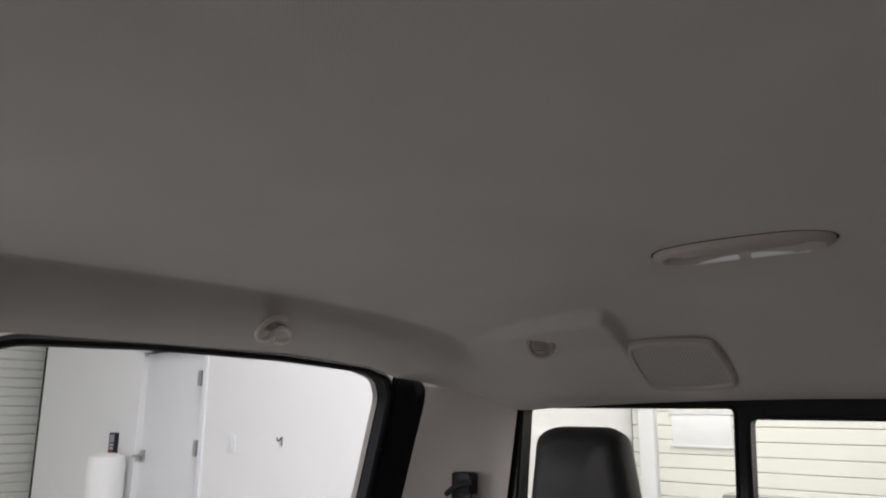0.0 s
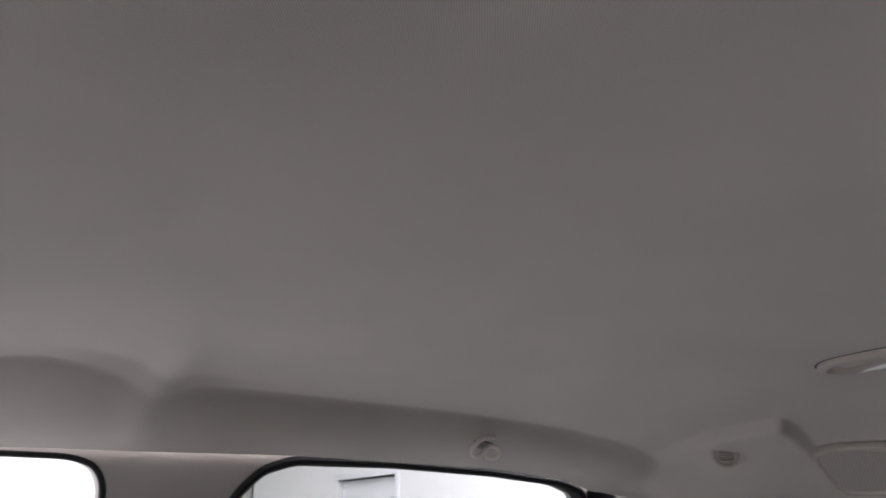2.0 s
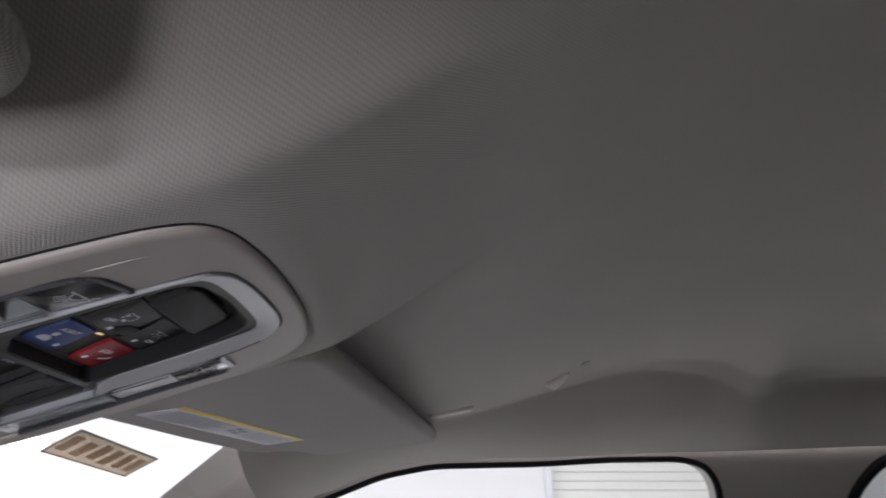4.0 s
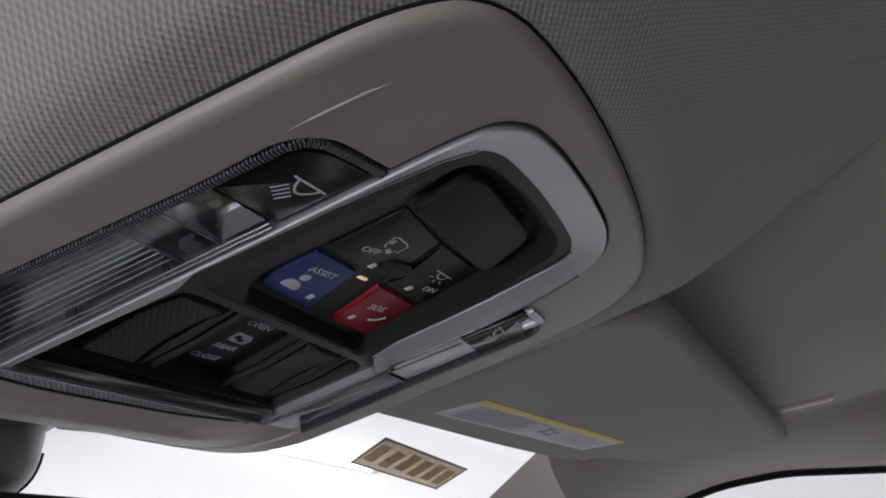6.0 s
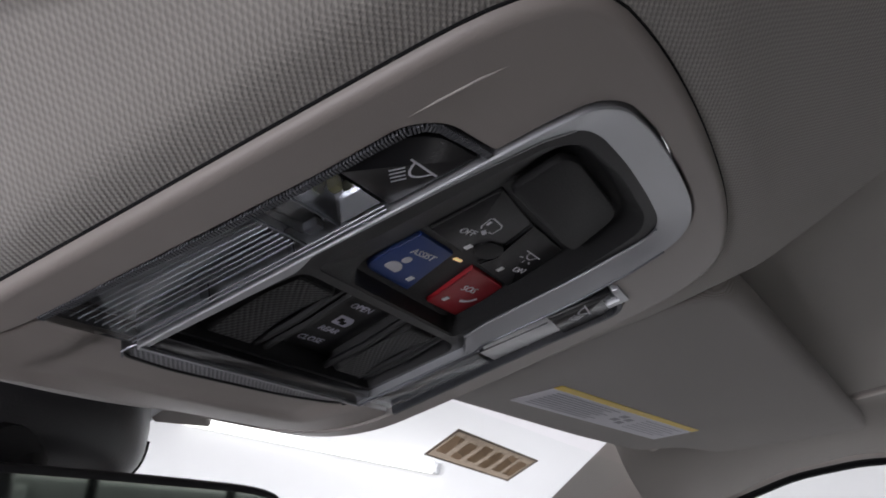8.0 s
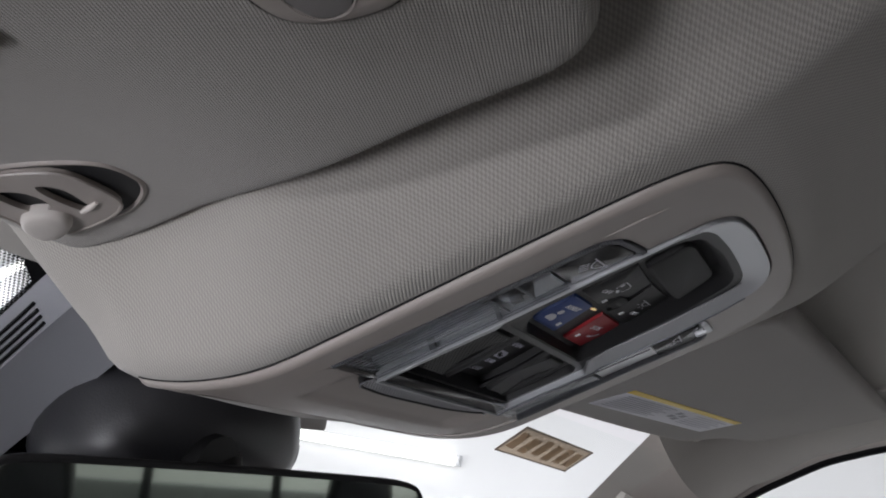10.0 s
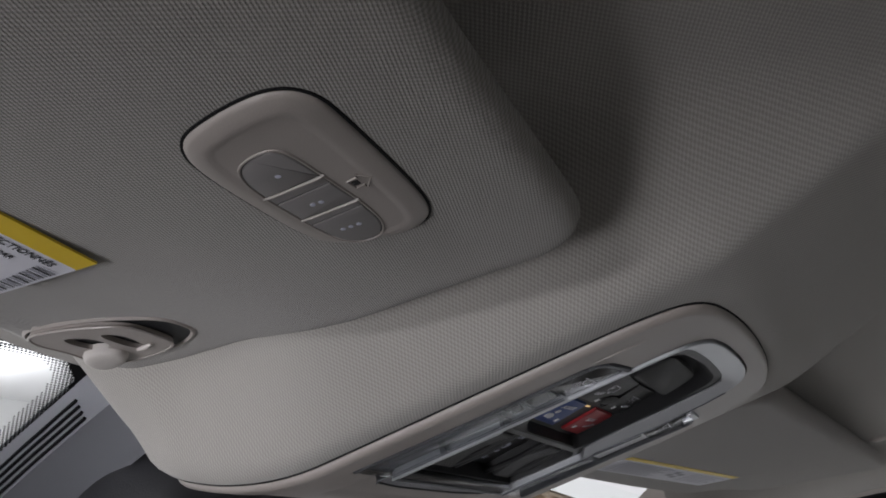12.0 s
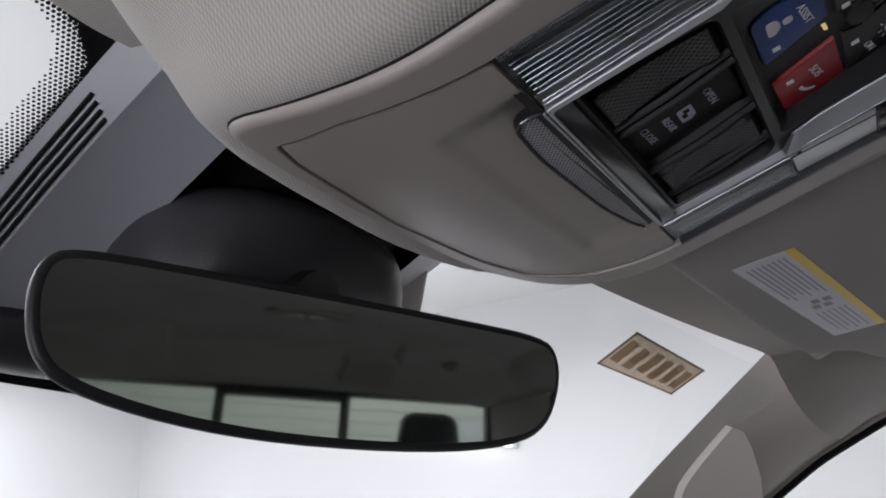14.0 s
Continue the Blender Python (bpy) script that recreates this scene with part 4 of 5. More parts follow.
letters("lettering", "SOS", 0.0042, M_PRINT, red, below(1.8, -12.0, 1.92, 12))
letters("lettering", "OFF", 0.0036, M_PRINT, offb, below(-31.4, -28.2, 2.22, 18))
letters("lettering", "ON", 0.0036, M_PRINT, onb, below(5.0, -28.8, 2.22, 16))


def stroke(pts, wide, parent, z, mat=None, name="symbol"):
    return part(name, sweep([(x * 0.001, y * 0.001, z * 0.001) for x, y in pts], wide * 0.0005, 6, False, 0.25), mat or M_PRINT, parent)


part("symbol", slab(rounded([(-36.5, -2.6), (-36.6, -5.4), (-34.4, -6.6), (-31.6, -6.4), (-29.4, -4.6), (-29.6, -2.4)], 1.2, 3), 1.85, 2.4, 0.0001), M_PRINT, blue, "pale round symbol")
part("symbol", slab(curve_round([(-34.6, -7.2), (-34.6, -10.2), (-31.4, -10.2), (-31.4, -7.2)]), 1.85, 2.4, 0.0001), M_PRINT, blue, "pale round symbol")
for bt, x, y in ((blue, -22.4, -3.4), (red, 0.2, -3.8), (offb, -23.6, -24.4), (onb, -1.6, -25.0)):
    part("status_light", box((x - 1.0) * 0.001, (x + 1.0) * 0.001, (y - 1.2) * 0.001, (y + 1.2) * 0.001, 0.0017 if bt in (blue, red) else 0.0020, 0.0026, 0.0001, 1), M_FROST, bt, "small pale status light")
stroke([(6.4, -6.2), (8.4, -6.8), (10.0, -8.2), (10.8, -10.4)], 1.5, red, 1.9)
SINK = Matrix.Translation((0.0102, 0.0044, 0.0040))
stroke([(-29.9, -31.7), (-31.0, -32.4), (-32.3, -35.8), (-31.6, -36.6), (-26.0, -36.6), (-24.9, -35.8), (-24.4, -32.6), (-26.1, -32.3)], 0.5, offb, 2.2)
stroke([(-30.2, -33.7), (-30.7, -35.4)], 1.2, offb, 2.2)
stroke([(-28.4, -31.6), (-26.2, -31.0)], 1.5, offb, 2.2)
stroke([(-5.1, -36.1), (4.1, -36.7)], 0.5, onb, 2.2)
stroke([(-2.6, -36.1), (-2.0, -34.8), (-0.4, -34.0), (1.4, -34.2), (2.2, -35.2), (2.4, -36.4)], 0.5, onb, 2.2)
for a, b in (((-3.6, -32.9), (-2.2, -33.5)), ((0.5, -31.8), (0.3, -33.0)), ((2.6, -33.4), (4.0, -32.9))):
    stroke([a, b], 0.5, onb, 2.2)
for ob in (blue, red, offb, onb, capb, cellb, ledb):
    ob.matrix_basis = SINK

# rocker switch for the rear window
def ridge(name, a, b, c, d, z0, z1, mat, label=""):
    """A long pad, crowned along its middle, with a grained top on smooth flanks: a-b and c-d are its ends."""
    def skin(s0, s1, t0, t1, lift):
        loops = []
        for t in [t0 + (t1 - t0) * i / 14 for i in range(15)]:
            p, q = Vector(a).lerp(Vector(c), t), Vector(b).lerp(Vector(d), t)
            row = []
            for s in [s0 + (s1 - s0) * j / 14 for j in range(15)]:
                m = p.lerp(q, s)
                edge = min(1.0, min(s, 1 - s) * 7) * min(1.0, min(t, 1 - t) * 12)
                row.append((m.x * 0.001, m.y * 0.001, (z1 + (z0 - z1) * smooth(0, 1, edge) + 2.2 * math.sin(math.pi * t) - lift) * 0.001))
            loops.append(row)
        return rings(loops, close=False)
    body = part(name, skin(0, 1, 0, 1, 0), M_BLACKM, con, label, smooth=50)
    part("grained_top", skin(0.15, 0.85, 0.085, 0.915, 0.12), mat, body, "pressed-grain top", smooth=50)
    return body


ridge("rocker_pad", (-47.5, 54), (-23.5, 54), (-50, 13), (-29, 13), 1.0, 8, M_PAD, "black pressed-grain rocker pad")
ridge("rocker_pad", (15, 53.5), (34.5, 53), (8.5, 13), (28.5, 13), 1.0, 8, M_PAD, "black pressed-grain rocker pad")
part("rocker_centre", slab(rounded([(-11, 53.5), (-15, 14), (7, 14), (16, 53)], 3, 3), 8.0, 13, 0.0012), M_BLACKM, con, "black rocker centre")
for pts in ([(-22.4, 53.5), (-28.2, 13)], [(-17.6, 53.5), (-23.2, 13)], [(14.2, 53), (7.6, 13)], [(35.0, 53), (29.2, 13)], [(38.5, 53), (33, 13)], [(-50, 53.8), (-50.6, 13)]):
    (x0, y0), (x1, y1) = pts
    part("rocker_lip", sweep([(x0 * 0.001, y0 * 0.001, 0.0042), ((x0 + x1) * 0.0005 - 0.0006, (y0 + y1) * 0.0005, 0.0030), (x1 * 0.001, y1 * 0.001, 0.0042)], 0.0013, 6), M_BLACKM, con)
letters("lettering", "OPEN", 0.0040, M_DIMPRINT, con, below(-4.6, 23.4, 7.9, 4))
letters("lettering", "REAR", 0.0040, M_DIMPRINT, con, below(-1.4, 38.8, 7.9, 4))
letters("lettering", "CLOSE", 0.0040, M_DIMPRINT, con, below(-1.6, 46.4, 7.9, 4))
part("symbol", slab(rounded([(-5.6, 35.0), (-6.5, 29.6), (0.4, 29.6), (2.2, 31.6), (2.2, 35.0)], 0.8, 3), 7.85, 8.4, 0.0001), M_DIMPRINT, con, "pale window symbol")
part("symbol", box(-0.0048, -0.0028, 0.0310, 0.0330, 0.0077, 0.0079, 0.0), M_GLOSS, con)
part("symbol", box(-0.0026, -0.0004, 0.0322, 0.0340, 0.0077, 0.0079, 0.0), M_GLOSS, con)


def map_lamp(side):
    """One reading lamp: rocker button, ribbed clear lens and a knurled edge."""
    fx = (lambda x: x) if side < 0 else (lambda x: -16 - x)
    q = lambda pts: [(fx(x), y) for x, y in pts]
    bx = lambda x0, x1, *r: box(min(fx(x0), fx(x1)) * 0.001, max(fx(x0), fx(x1)) * 0.001, *r)
    rod = lambda x0, y0, x1, y1, z, r, mat, name, label="": part(name, sweep([(fx(x0) * 0.001, y0 * 0.001, z * 0.001), (fx(x1) * 0.001, y1 * 0.001, z * 0.001)], r * 0.001, 6), mat, con, label)
    b = button("lamp_button", q([(-80.8, -19.8), (-80.2, -37), (-74.5, -41.8), (-61.4, -44.6), (-61.4, -20.6)]), [0.8, 4, 4, 1, 0.8], -1.6, M_GLOSS, "gloss black map lamp button")
    # lamp sign: a shade on a base line with four rays
    stroke(q([(-72.9, -33.3), (-63.1, -34.2)]), 0.6, b, -1.65)
    stroke(q([(-71.2 + 6.7 * t, -33.4 - 0.5 * t + 3.4 * math.sin(math.pi * t) ** 0.8) for t in [k / 14 for k in range(15)]]), 0.6, b, -1.65)
    for (x0, y0), (x1, y1) in (((-73.1, -27.7), (-71.4, -30.9)), ((-71.9, -27.0), (-70.3, -30.3)), ((-70.7, -26.5), (-69.0, -29.6)), ((-69.4, -25.9), (-67.8, -29.0))):
        stroke(q([(x0, y0), (x1, y1)]), 0.5, b, -1.65)
    # knurled edge
    line_pts = [Vector((x, y)) for x, y in [(-88.2, 61), (-86.4, 40), (-84.4, 15), (-82.6, -12), (-82.4, -30), (-82, -37.5), (-80.6, -41), (-77.6, -43.2), (-70, -45), (-61.6, -46.8)]]
    teeth, run = [], 0.0
    for a, b2 in zip(line_pts, line_pts[1:]):
        d = (b2 - a).length
        while run < d:
            p, t = a.lerp(b2, run / d), (b2 - a).normalized()
            nrm = Vector((-t.y, t.x))
            quad = [p - nrm * 0.9 - t * 0.27, p + nrm * 0.9 - t * 0.27, p + nrm * 0.9 + t * 0.27, p - nrm * 0.9 + t * 0.27]
            teeth.append([(fx(v.x) * 0.001, v.y * 0.001) for v in quad])
            run += 0.85
        run -= d
    bm = bmesh.new()
    for tq in teeth:
        lo = [bm.verts.new((x, y, -0.0026)) for x, y in tq]
        hi = [bm.verts.new((x, y, 0.003)) for x, y in tq]
        bm.faces.new(lo)
        for i in range(4):
            bm.faces.new((lo[i], lo[(i + 1) % 4], hi[(i + 1) % 4], hi[i]))
    part("knurled_edge", bm, M_HOUSE, con, "dark knurled lamp edge", smooth=0)
    front = 3.6 if side < 0 else 11.0
    part("lamp_tray", slab(q(rounded([(-87.4, 61.8), (-82.4, -18.8), (-61.4, -18.8), (-62, 61.8)], 1, 2)), 6.5, 15, 0.0003), M_HOUSE, con, "dark lamp tray")
    ribs = 10
    for j in range(ribs):
        t = (j + 0.6) / ribs
        x0, x1 = -86.6 + 23.4 * t, -82.0 + 19.2 * t
        rod(x0, 61, x1, front + 1.4, 0.6, 0.20 if j % 3 else 0.28, M_RIB, "lens_rib", "clear moulded rib")
    if side < 0:
        # faceted reflector round the bulb, then a dark cell
        cx, cy = -70.5, -12.6
        rim = [(-80.4, -18.6), (-72, -18.9), (-62.6, -19.2), (-62.6, -13), (-62.6, -7.4), (-70, -7.2), (-80.2, -7.0), (-80.4, -13)]
        part("lamp_reflector", rings([[(fx(x) * 0.001, y * 0.001, -0.0004) for x, y in rim], [(fx(cx + (x - cx) * 0.62) * 0.001, (cy + (y - cy) * 0.62) * 0.001, 0.0035) for x, y in rim], [(fx(cx + (x - cx) * 0.22) * 0.001, (cy + (y - cy) * 0.22) * 0.001, 0.0085) for x, y in rim]], cap_last=True), M_MIRRORED, con, "bright faceted lamp reflector", smooth=0)
        part("bulb", box(fx(-71.6) * 0.001, fx(-68.8) * 0.001, -0.0140, -0.0112, 0.0030, 0.0090, 0.0008), M_BULB, con, "small yellowish lamp chip")
        part("lamp_cell", bx(-80.6, -62.8, -0.0064, 0.0030, 0.0020, 0.010, 0.0006), M_GLOSS, con, "dark lamp cell")
        part("cell_clip", bx(-66.6, -63.6, -0.0040, 0.0002, -0.0002, 0.003, 0.0005), M_HOUSE, con, "dark inner clip")
        for y in (-6.8, 3.4):
            rod(-80.8, y, -62.4, y - 0.6, -0.6, 0.35, M_RIB, "cell_bar", "bright cell divider")
        part("lens", slab(q(rounded([(-88, 62.2), (-81.0, -19.2), (-61.2, -19.6), (-61.4, 62.2)], 0.8, 2)), -1.9, -1.2, 0.0003), M_CLEAR, con, "clear ribbed lamp lens")
    else:
        part("frosted_block", slab(q(rounded([(-80.6, 9.6), (-79.0, -20.6), (-57.0, -21.0), (-57.8, 9.6)], 1.0, 3)), -0.8, 5, 0.0006), M_FROST, con, "white frosted lamp lens")
        rod(-80.0, -5.4, -57.6, -5.6, -0.7, 0.3, M_FROST, "cell_bar", "moulded cell divider")
        part("lens", slab(q(rounded([(-88, 62.2), (-82.6, 10.6), (-61.2, 10.6), (-61.4, 62.2)], 0.8, 2)), -1.9, -1.2, 0.0003), M_CLEAR, con, "clear ribbed lamp lens")
    # moulded edge of the lens beside the surround
    y0 = -20.0
    rod(-61.9, y0, -62.3, 60.5, -2.3, 0.26, M_RIB if side < 0 else M_HOUSE, "lens_edge", "bright moulded lens edge")
    rod(-63.0, y0, -63.5, 60.5, -1.9, 0.22, M_RIB, "lens_edge", "bright moulded lens edge")
    for k, y in enumerate((6, 33)):
        part("lens_clip", bx(-63.1, -62.4, y * 0.001, (y + (3.0 if k % 2 else 1.8)) * 0.001, -0.0022, 0.003, 0.0003), M_RIB, con, "small moulded lens clip")


map_lamp(-1)
map_lamp(1)

# ---- sun visors ----
CLIP_Z = 1.7374


def visor_z(y):
    return 1.7308 - 0.11 * (y - 0.4345)


VTILT = -math.degrees(math.atan(0.11))


def lobe(x, y):
    """The driver visor's front inner corner levels out towards its clip."""
    return max(0.0, CLIP_Z - visor_z(y)) * smooth(-0.255, -0.195, x) * smooth(0.400, 0.478, y) if x < 0 else 0.0


def visor_pad(outline, thick=0.020):
    o = outline
    prof = [(0.0052, 0.0), (0.0028, 0.0005), (0.0011, 0.0018), (0.0002, 0.0040), (0.0, 0.0060), (0.0014, 0.0095), (0.0045, 0.0130), (0.010, 0.0195)] if outline is DV else [(0.0065, 0.0), (0.0034, 0.0006), (0.0013, 0.0024), (0.0, 0.0070), (0.0012, 0.0130), (0.006, thick)]
    first = inset(o, prof[0][0])
    cx, cy = sum(p[0] for p in first) / len(first), sum(p[1] for p in first) / len(first)
    face = [[(cx + (x - cx) * k, cy + (y - cy) * k) for x, y in first] for k in (0.02, 0.3, 0.55, 0.7, 0.8, 0.86, 0.91, 0.95, 0.98)]
    loops = [[(x, y, visor_z(y) + lobe(x, y)) for x, y in loop] for loop in face]
    loops += [[(x, y, visor_z(y) + lobe(x, y) + dz) for x, y in inset(o, d)] for d, dz in prof]
    return rings(loops, cap_first=True, cap_last=True)


def dense(points, r, step=0.012):
    pts = rounded(points, r, 8)
    out = []
    for a, b in zip(pts, pts[1:] + pts[:1]):
        a, b = Vector(a), Vector(b)
        n = max(1, int((b - a).length / step))
        out += [tuple(a.lerp(b, k / n)) for k in range(n)]
    return out


DV = dense([(-0.1375, 0.5340), (-0.1372, 0.512), (-0.1420, 0.480), (-0.1505, 0.430), (-0.1540, 0.385), (-0.1525, 0.3420), (-0.24, 0.3375), (-0.62, 0.302), (-0.64, 0.36), (-0.62, 0.466), (-0.235, 0.506), (-0.196, 0.530), (-0.160, 0.540), (-0.142, 0.540)], [0.008, 0.01, 0.03, 0.03, 0.02, 0.030, 0.02, 0.04, 0.02, 0.03, 0.01, 0.01, 0.01, 0.006])
PV = dense([(0.145, 0.503), (0.10, 0.33), (0.648, 0.269), (0.662, 0.415), (0.562, 0.440), (0.540, 0.474), (0.40, 0.489)], [0.02, 0.03, 0.022, 0.02, 0.02, 0.015, 0.05])
dv = thing("sun_visor", Matrix.Identity(4), "taupe cloth driver sun visor with a garage remote, folded up", "sun visor", "sun visors")
part("pad", visor_pad(DV), M_VISOR, dv, smooth=60)
pv = thing("sun_visor", Matrix.Identity(4), "taupe cloth passenger sun visor with a warning label, folded up", "sun visor", "sun visors")
part("pad", visor_pad(PV), M_VISOR, pv, smooth=60)
part("pivot_rod", sweep([(0.552, 0.452, visor_z(0.45) + 0.008), (0.60, 0.470, visor_z(0.46) + 0.010), (0.64, 0.480, visor_z(0.48) + 0.03)], 0.006, 10), M_TAUPE, pv)
part("pivot_rod", sweep([(-0.552, 0.470, visor_z(0.47) + 0.010), (-0.61, 0.480, visor_z(0.48) + 0.016), (-0.65, 0.480, visor_z(0.48) + 0.03)], 0.006, 10), M_TAUPE, dv)

# remote control let into the visor, on a frame that lies on the cloth
VM = Matrix(((1, 0, 0, 0), (0, 1, 0, 0), (0, -0.11, 1, visor_z(0.0)), (0, 0, 0, 1)))
BODY = curve_round([(-0.2486, 0.3890), (-0.2512, 0.3849), (-0.2522, 0.3730), (-0.2508, 0.3650), (-0.2455, 0.3612), (-0.2380, 0.3613), (-0.2153, 0.3630), (-0.2020, 0.3648), (-0.1960, 0.3682), (-0.1942, 0.3750), (-0.1970, 0.3845), (-0.2020, 0.3917), (-0.2100, 0.3937), (-0.2317, 0.3928), (-0.2435, 0.3915)], passes=3)
gap = part("remote_gap", rings([[(x, y, z) for x, y in inset(BODY, d)] for d, z in ((-0.0007, 0.001), (-0.0006, -0.0003), (0.0012, -0.0003))]), M_RUBBER, dv, "dark gap round the remote", smooth=0)
gap.data.transform(VM)
rem = part("remote_body", rings([[(x, y, z) for x, y in inset(BODY, d)] for d, z in ((0, 0.002), (0, -0.0004), (0.0003, -0.0009), (0.0010, -0.0013), (0.0034, -0.0019), (0.0044, -0.0020), (0.0052, -0.0017), (0.0058, -0.0017))], cap_last=True), M_TAUPE, dv, "taupe three-button garage remote", smooth=60)
rem.data.transform(VM)
PADS = curve_round([(x + 0.0006, y + 0.0006) for x, y in ((-0.2387, 0.3850), (-0.2408, 0.3811), (-0.2408, 0.3752), (-0.2375, 0.3735), (-0.2273, 0.3734), (-0.2150, 0.3734), (-0.2050, 0.3745), (-0.1996, 0.3780), (-0.1996, 0.3836), (-0.2040, 0.3872), (-0.2150, 0.3876), (-0.2320, 0.3872))], passes=2)
well = part("remote_recess", slab([(x * 1000, y * 1000) for x, y in PADS], -1.80, 2, 0.0001), M_BLACKM, rem, "dark gap round the buttons", smooth=30)
well.data.transform(VM)


def between(loop, x0, x1):
    """The part of an outline that lies between two uprights."""
    out = []
    for (ax, ay), (bx, by) in zip(loop, loop[1:] + loop[:1]):
        cuts = sorted([c for c in (x0, x1) if min(ax, bx) < c < max(ax, bx)], reverse=bx < ax)
        if x0 <= ax <= x1:
            out.append((ax, ay))
        out += [(c, ay + (by - ay) * (c - ax) / (bx - ax)) for c in cuts]
    return out


part("button_rim", sweep([(x, y, -0.0018) for x, y in inset(PADS, -0.0001)], 0.00030, 6, True), M_TAUPE, rem, "raised taupe rim").data.transform(VM)
PADI = inset(PADS, 0.0004)
for x0, x1 in ((-0.2276, -0.2243), (-0.2159, -0.2130)):
    part("remote_strip", slab([(x * 1000, y * 1000) for x, y in between(inset(PADS, 0.0003), x0, x1 - 0.0002)], -1.95, 1, 0.0002), M_BTN, rem, "narrow grey taupe divider", smooth=40).data.transform(VM)
    part("remote_ridge", sweep([(x0 - 0.0002, 0.3882, -0.0019), (x0 - 0.0001, 0.3860, -0.0022), (x0 + 0.0003, 0.3745, -0.0022), (x0 + 0.0003, 0.3735, -0.0019)], 0.00034, 6), M_TAUPE, rem, "thin raised ridge").data.transform(VM)
DOTS = (((-0.2326, 0.3804),), ((-0.2199, 0.3821), (-0.2197, 0.3801)), ((-0.2073, 0.3837), (-0.2071, 0.3817), (-0.2069, 0.3797)))
for (x0, x1), dots in zip(((-0.25, -0.2278), (-0.2243, -0.2161), (-0.2130, -0.19)), DOTS):
    bo = part("remote_button", slab([(x * 1000, y * 1000) for x, y in between(PADI, x0, x1)], -2.05, 1, 0.0003), M_BTN, rem, "grey taupe remote button", smooth=40)
    bo.data.transform(VM)
    for x, y in dots:
        dot = part("button_dot", slab([(1000 * x + 0.62 * math.cos(a * math.pi / 6), 1000 * y + 0.62 * math.sin(a * math.pi / 6)) for a in range(12)], -2.11, -1.8, 0.00004), M_DIMPRINT, bo, "small violet-grey dot")
        dot.data.transform(VM)
HOUSE = ((-0.2222, 0.3718), (-0.2224, 0.3692), (-0.2234, 0.3691), (-0.2208, 0.3668), (-0.2182, 0.3695), (-0.2192, 0.3695), (-0.2192, 0.3717))
part("house_symbol", sweep([(x, y, -0.0018) for x, y in HOUSE], 0.00030, 5, True), M_TAUPE, rem, "small raised house outline").data.transform(VM)
part("house_symbol", box(-0.2214, -0.2200, 0.3700, 0.3714, -0.0019, -0.0014), M_BLACKM, rem, "dark inside of the house outline").data.transform(VM)

# retaining clip of the driver visor
clip = thing("visor_clip", Matrix.Identity(4), "taupe plastic visor retaining clip in its recess", "clip")


def vplace(x, y, dz=0.0):
    return (x, y, visor_z(y) + dz)


def cplace(x, y, h=0.0):
    return (x, y, CLIP_Z + h)


REC = curve_round([(-0.1955, 0.5203), (-0.1931, 0.5003), (-0.1881, 0.4859), (-0.1812, 0.4740), (-0.1740, 0.4716), (-0.1640, 0.4738), (-0.1555, 0.4890), (-0.1538, 0.5063), (-0.1550, 0.5260), (-0.1700, 0.5310), (-0.1860, 0.5300)], passes=3)
part("recess", rings([[cplace(x, y, h) for x, y in inset(REC, d)] for d, h in ((-0.0006, 0.0012), (0, -0.0006), (0.0007, -0.0009), (0.0014, -0.0003), (0.0018, 0.0030))]), M_TAUPE, clip, "taupe recess rim", smooth=60)
# flush black sheet gives the recess its shade
part("recess_shade", rings([[cplace(x, y, -0.0002) for x, y in inset(REC, 0.0012)]], cap_first=True), M_BLACKM, clip, "black sheet for shade in the recess", smooth=0)
STRAP = curve_round([(-0.1938, 0.5190), (-0.1925, 0.5050), (-0.1890, 0.4930), (-0.1838, 0.4838), (-0.1745, 0.4835), (-0.1640, 0.4850), (-0.1592, 0.4918), (-0.1562, 0.5064), (-0.1562, 0.5224), (-0.1620, 0.5285), (-0.1740, 0.5240), (-0.1860, 0.5250)], passes=2)
SLOT = curve_round([(-0.1828, 0.4990), (-0.1810, 0.4945), (-0.1765, 0.4922), (-0.1686, 0.4950), (-0.1640, 0.4966), (-0.1645, 0.5008), (-0.1720, 0.5012)], passes=2)
HOLLOW = curve_round([(-0.1866, 0.5132), (-0.1830, 0.5045), (-0.1765, 0.5030), (-0.1712, 0.5060), (-0.1708, 0.5105), (-0.1737, 0.5155)], passes=2)
part("strap", pierced(STRAP, [SLOT, HOLLOW], lambda x, y: cplace(x, y, -0.0024), (0, 0, 0.0018)), M_TAUPE, clip, "taupe strap with two openings", smooth=40)
part("strap_edge", sweep([cplace(x, y, -0.0022) for x, y in STRAP], 0.0006, 6, True), M_TAUPE, clip, "rounded strap edge")
part("slot_tip", sweep([cplace(-0.1652, 0.5009, -0.0026), cplace(-0.1662, 0.4960, -0.0028), cplace(-0.1674, 0.4914, -0.0026)], [0.0006, 0.0010, 0.0006], 8), M_HOOK, clip, "pale tip")
KN = curve_round([(-0.1735, 0.5130), (-0.1725, 0.5200), (-0.1660, 0.5270), (-0.1590, 0.5285), (-0.1570, 0.5230), (-0.1600, 0.5120), (-0.1650, 0.5055), (-0.1700, 0.5065)], passes=3)
part("knob", rings([[cplace(-0.1655 + (x + 0.1655) * k, 0.5168 + (y - 0.5168) * k, h) for x, y in KN] for k, h in ((1.0, -0.0005), (1.0, -0.0034), (0.93, -0.0046), (0.78, -0.0053), (0.45, -0.0057), (0.1, -0.0058))], cap_last=True), M_POST, clip, "pale rounded stud", smooth=70)

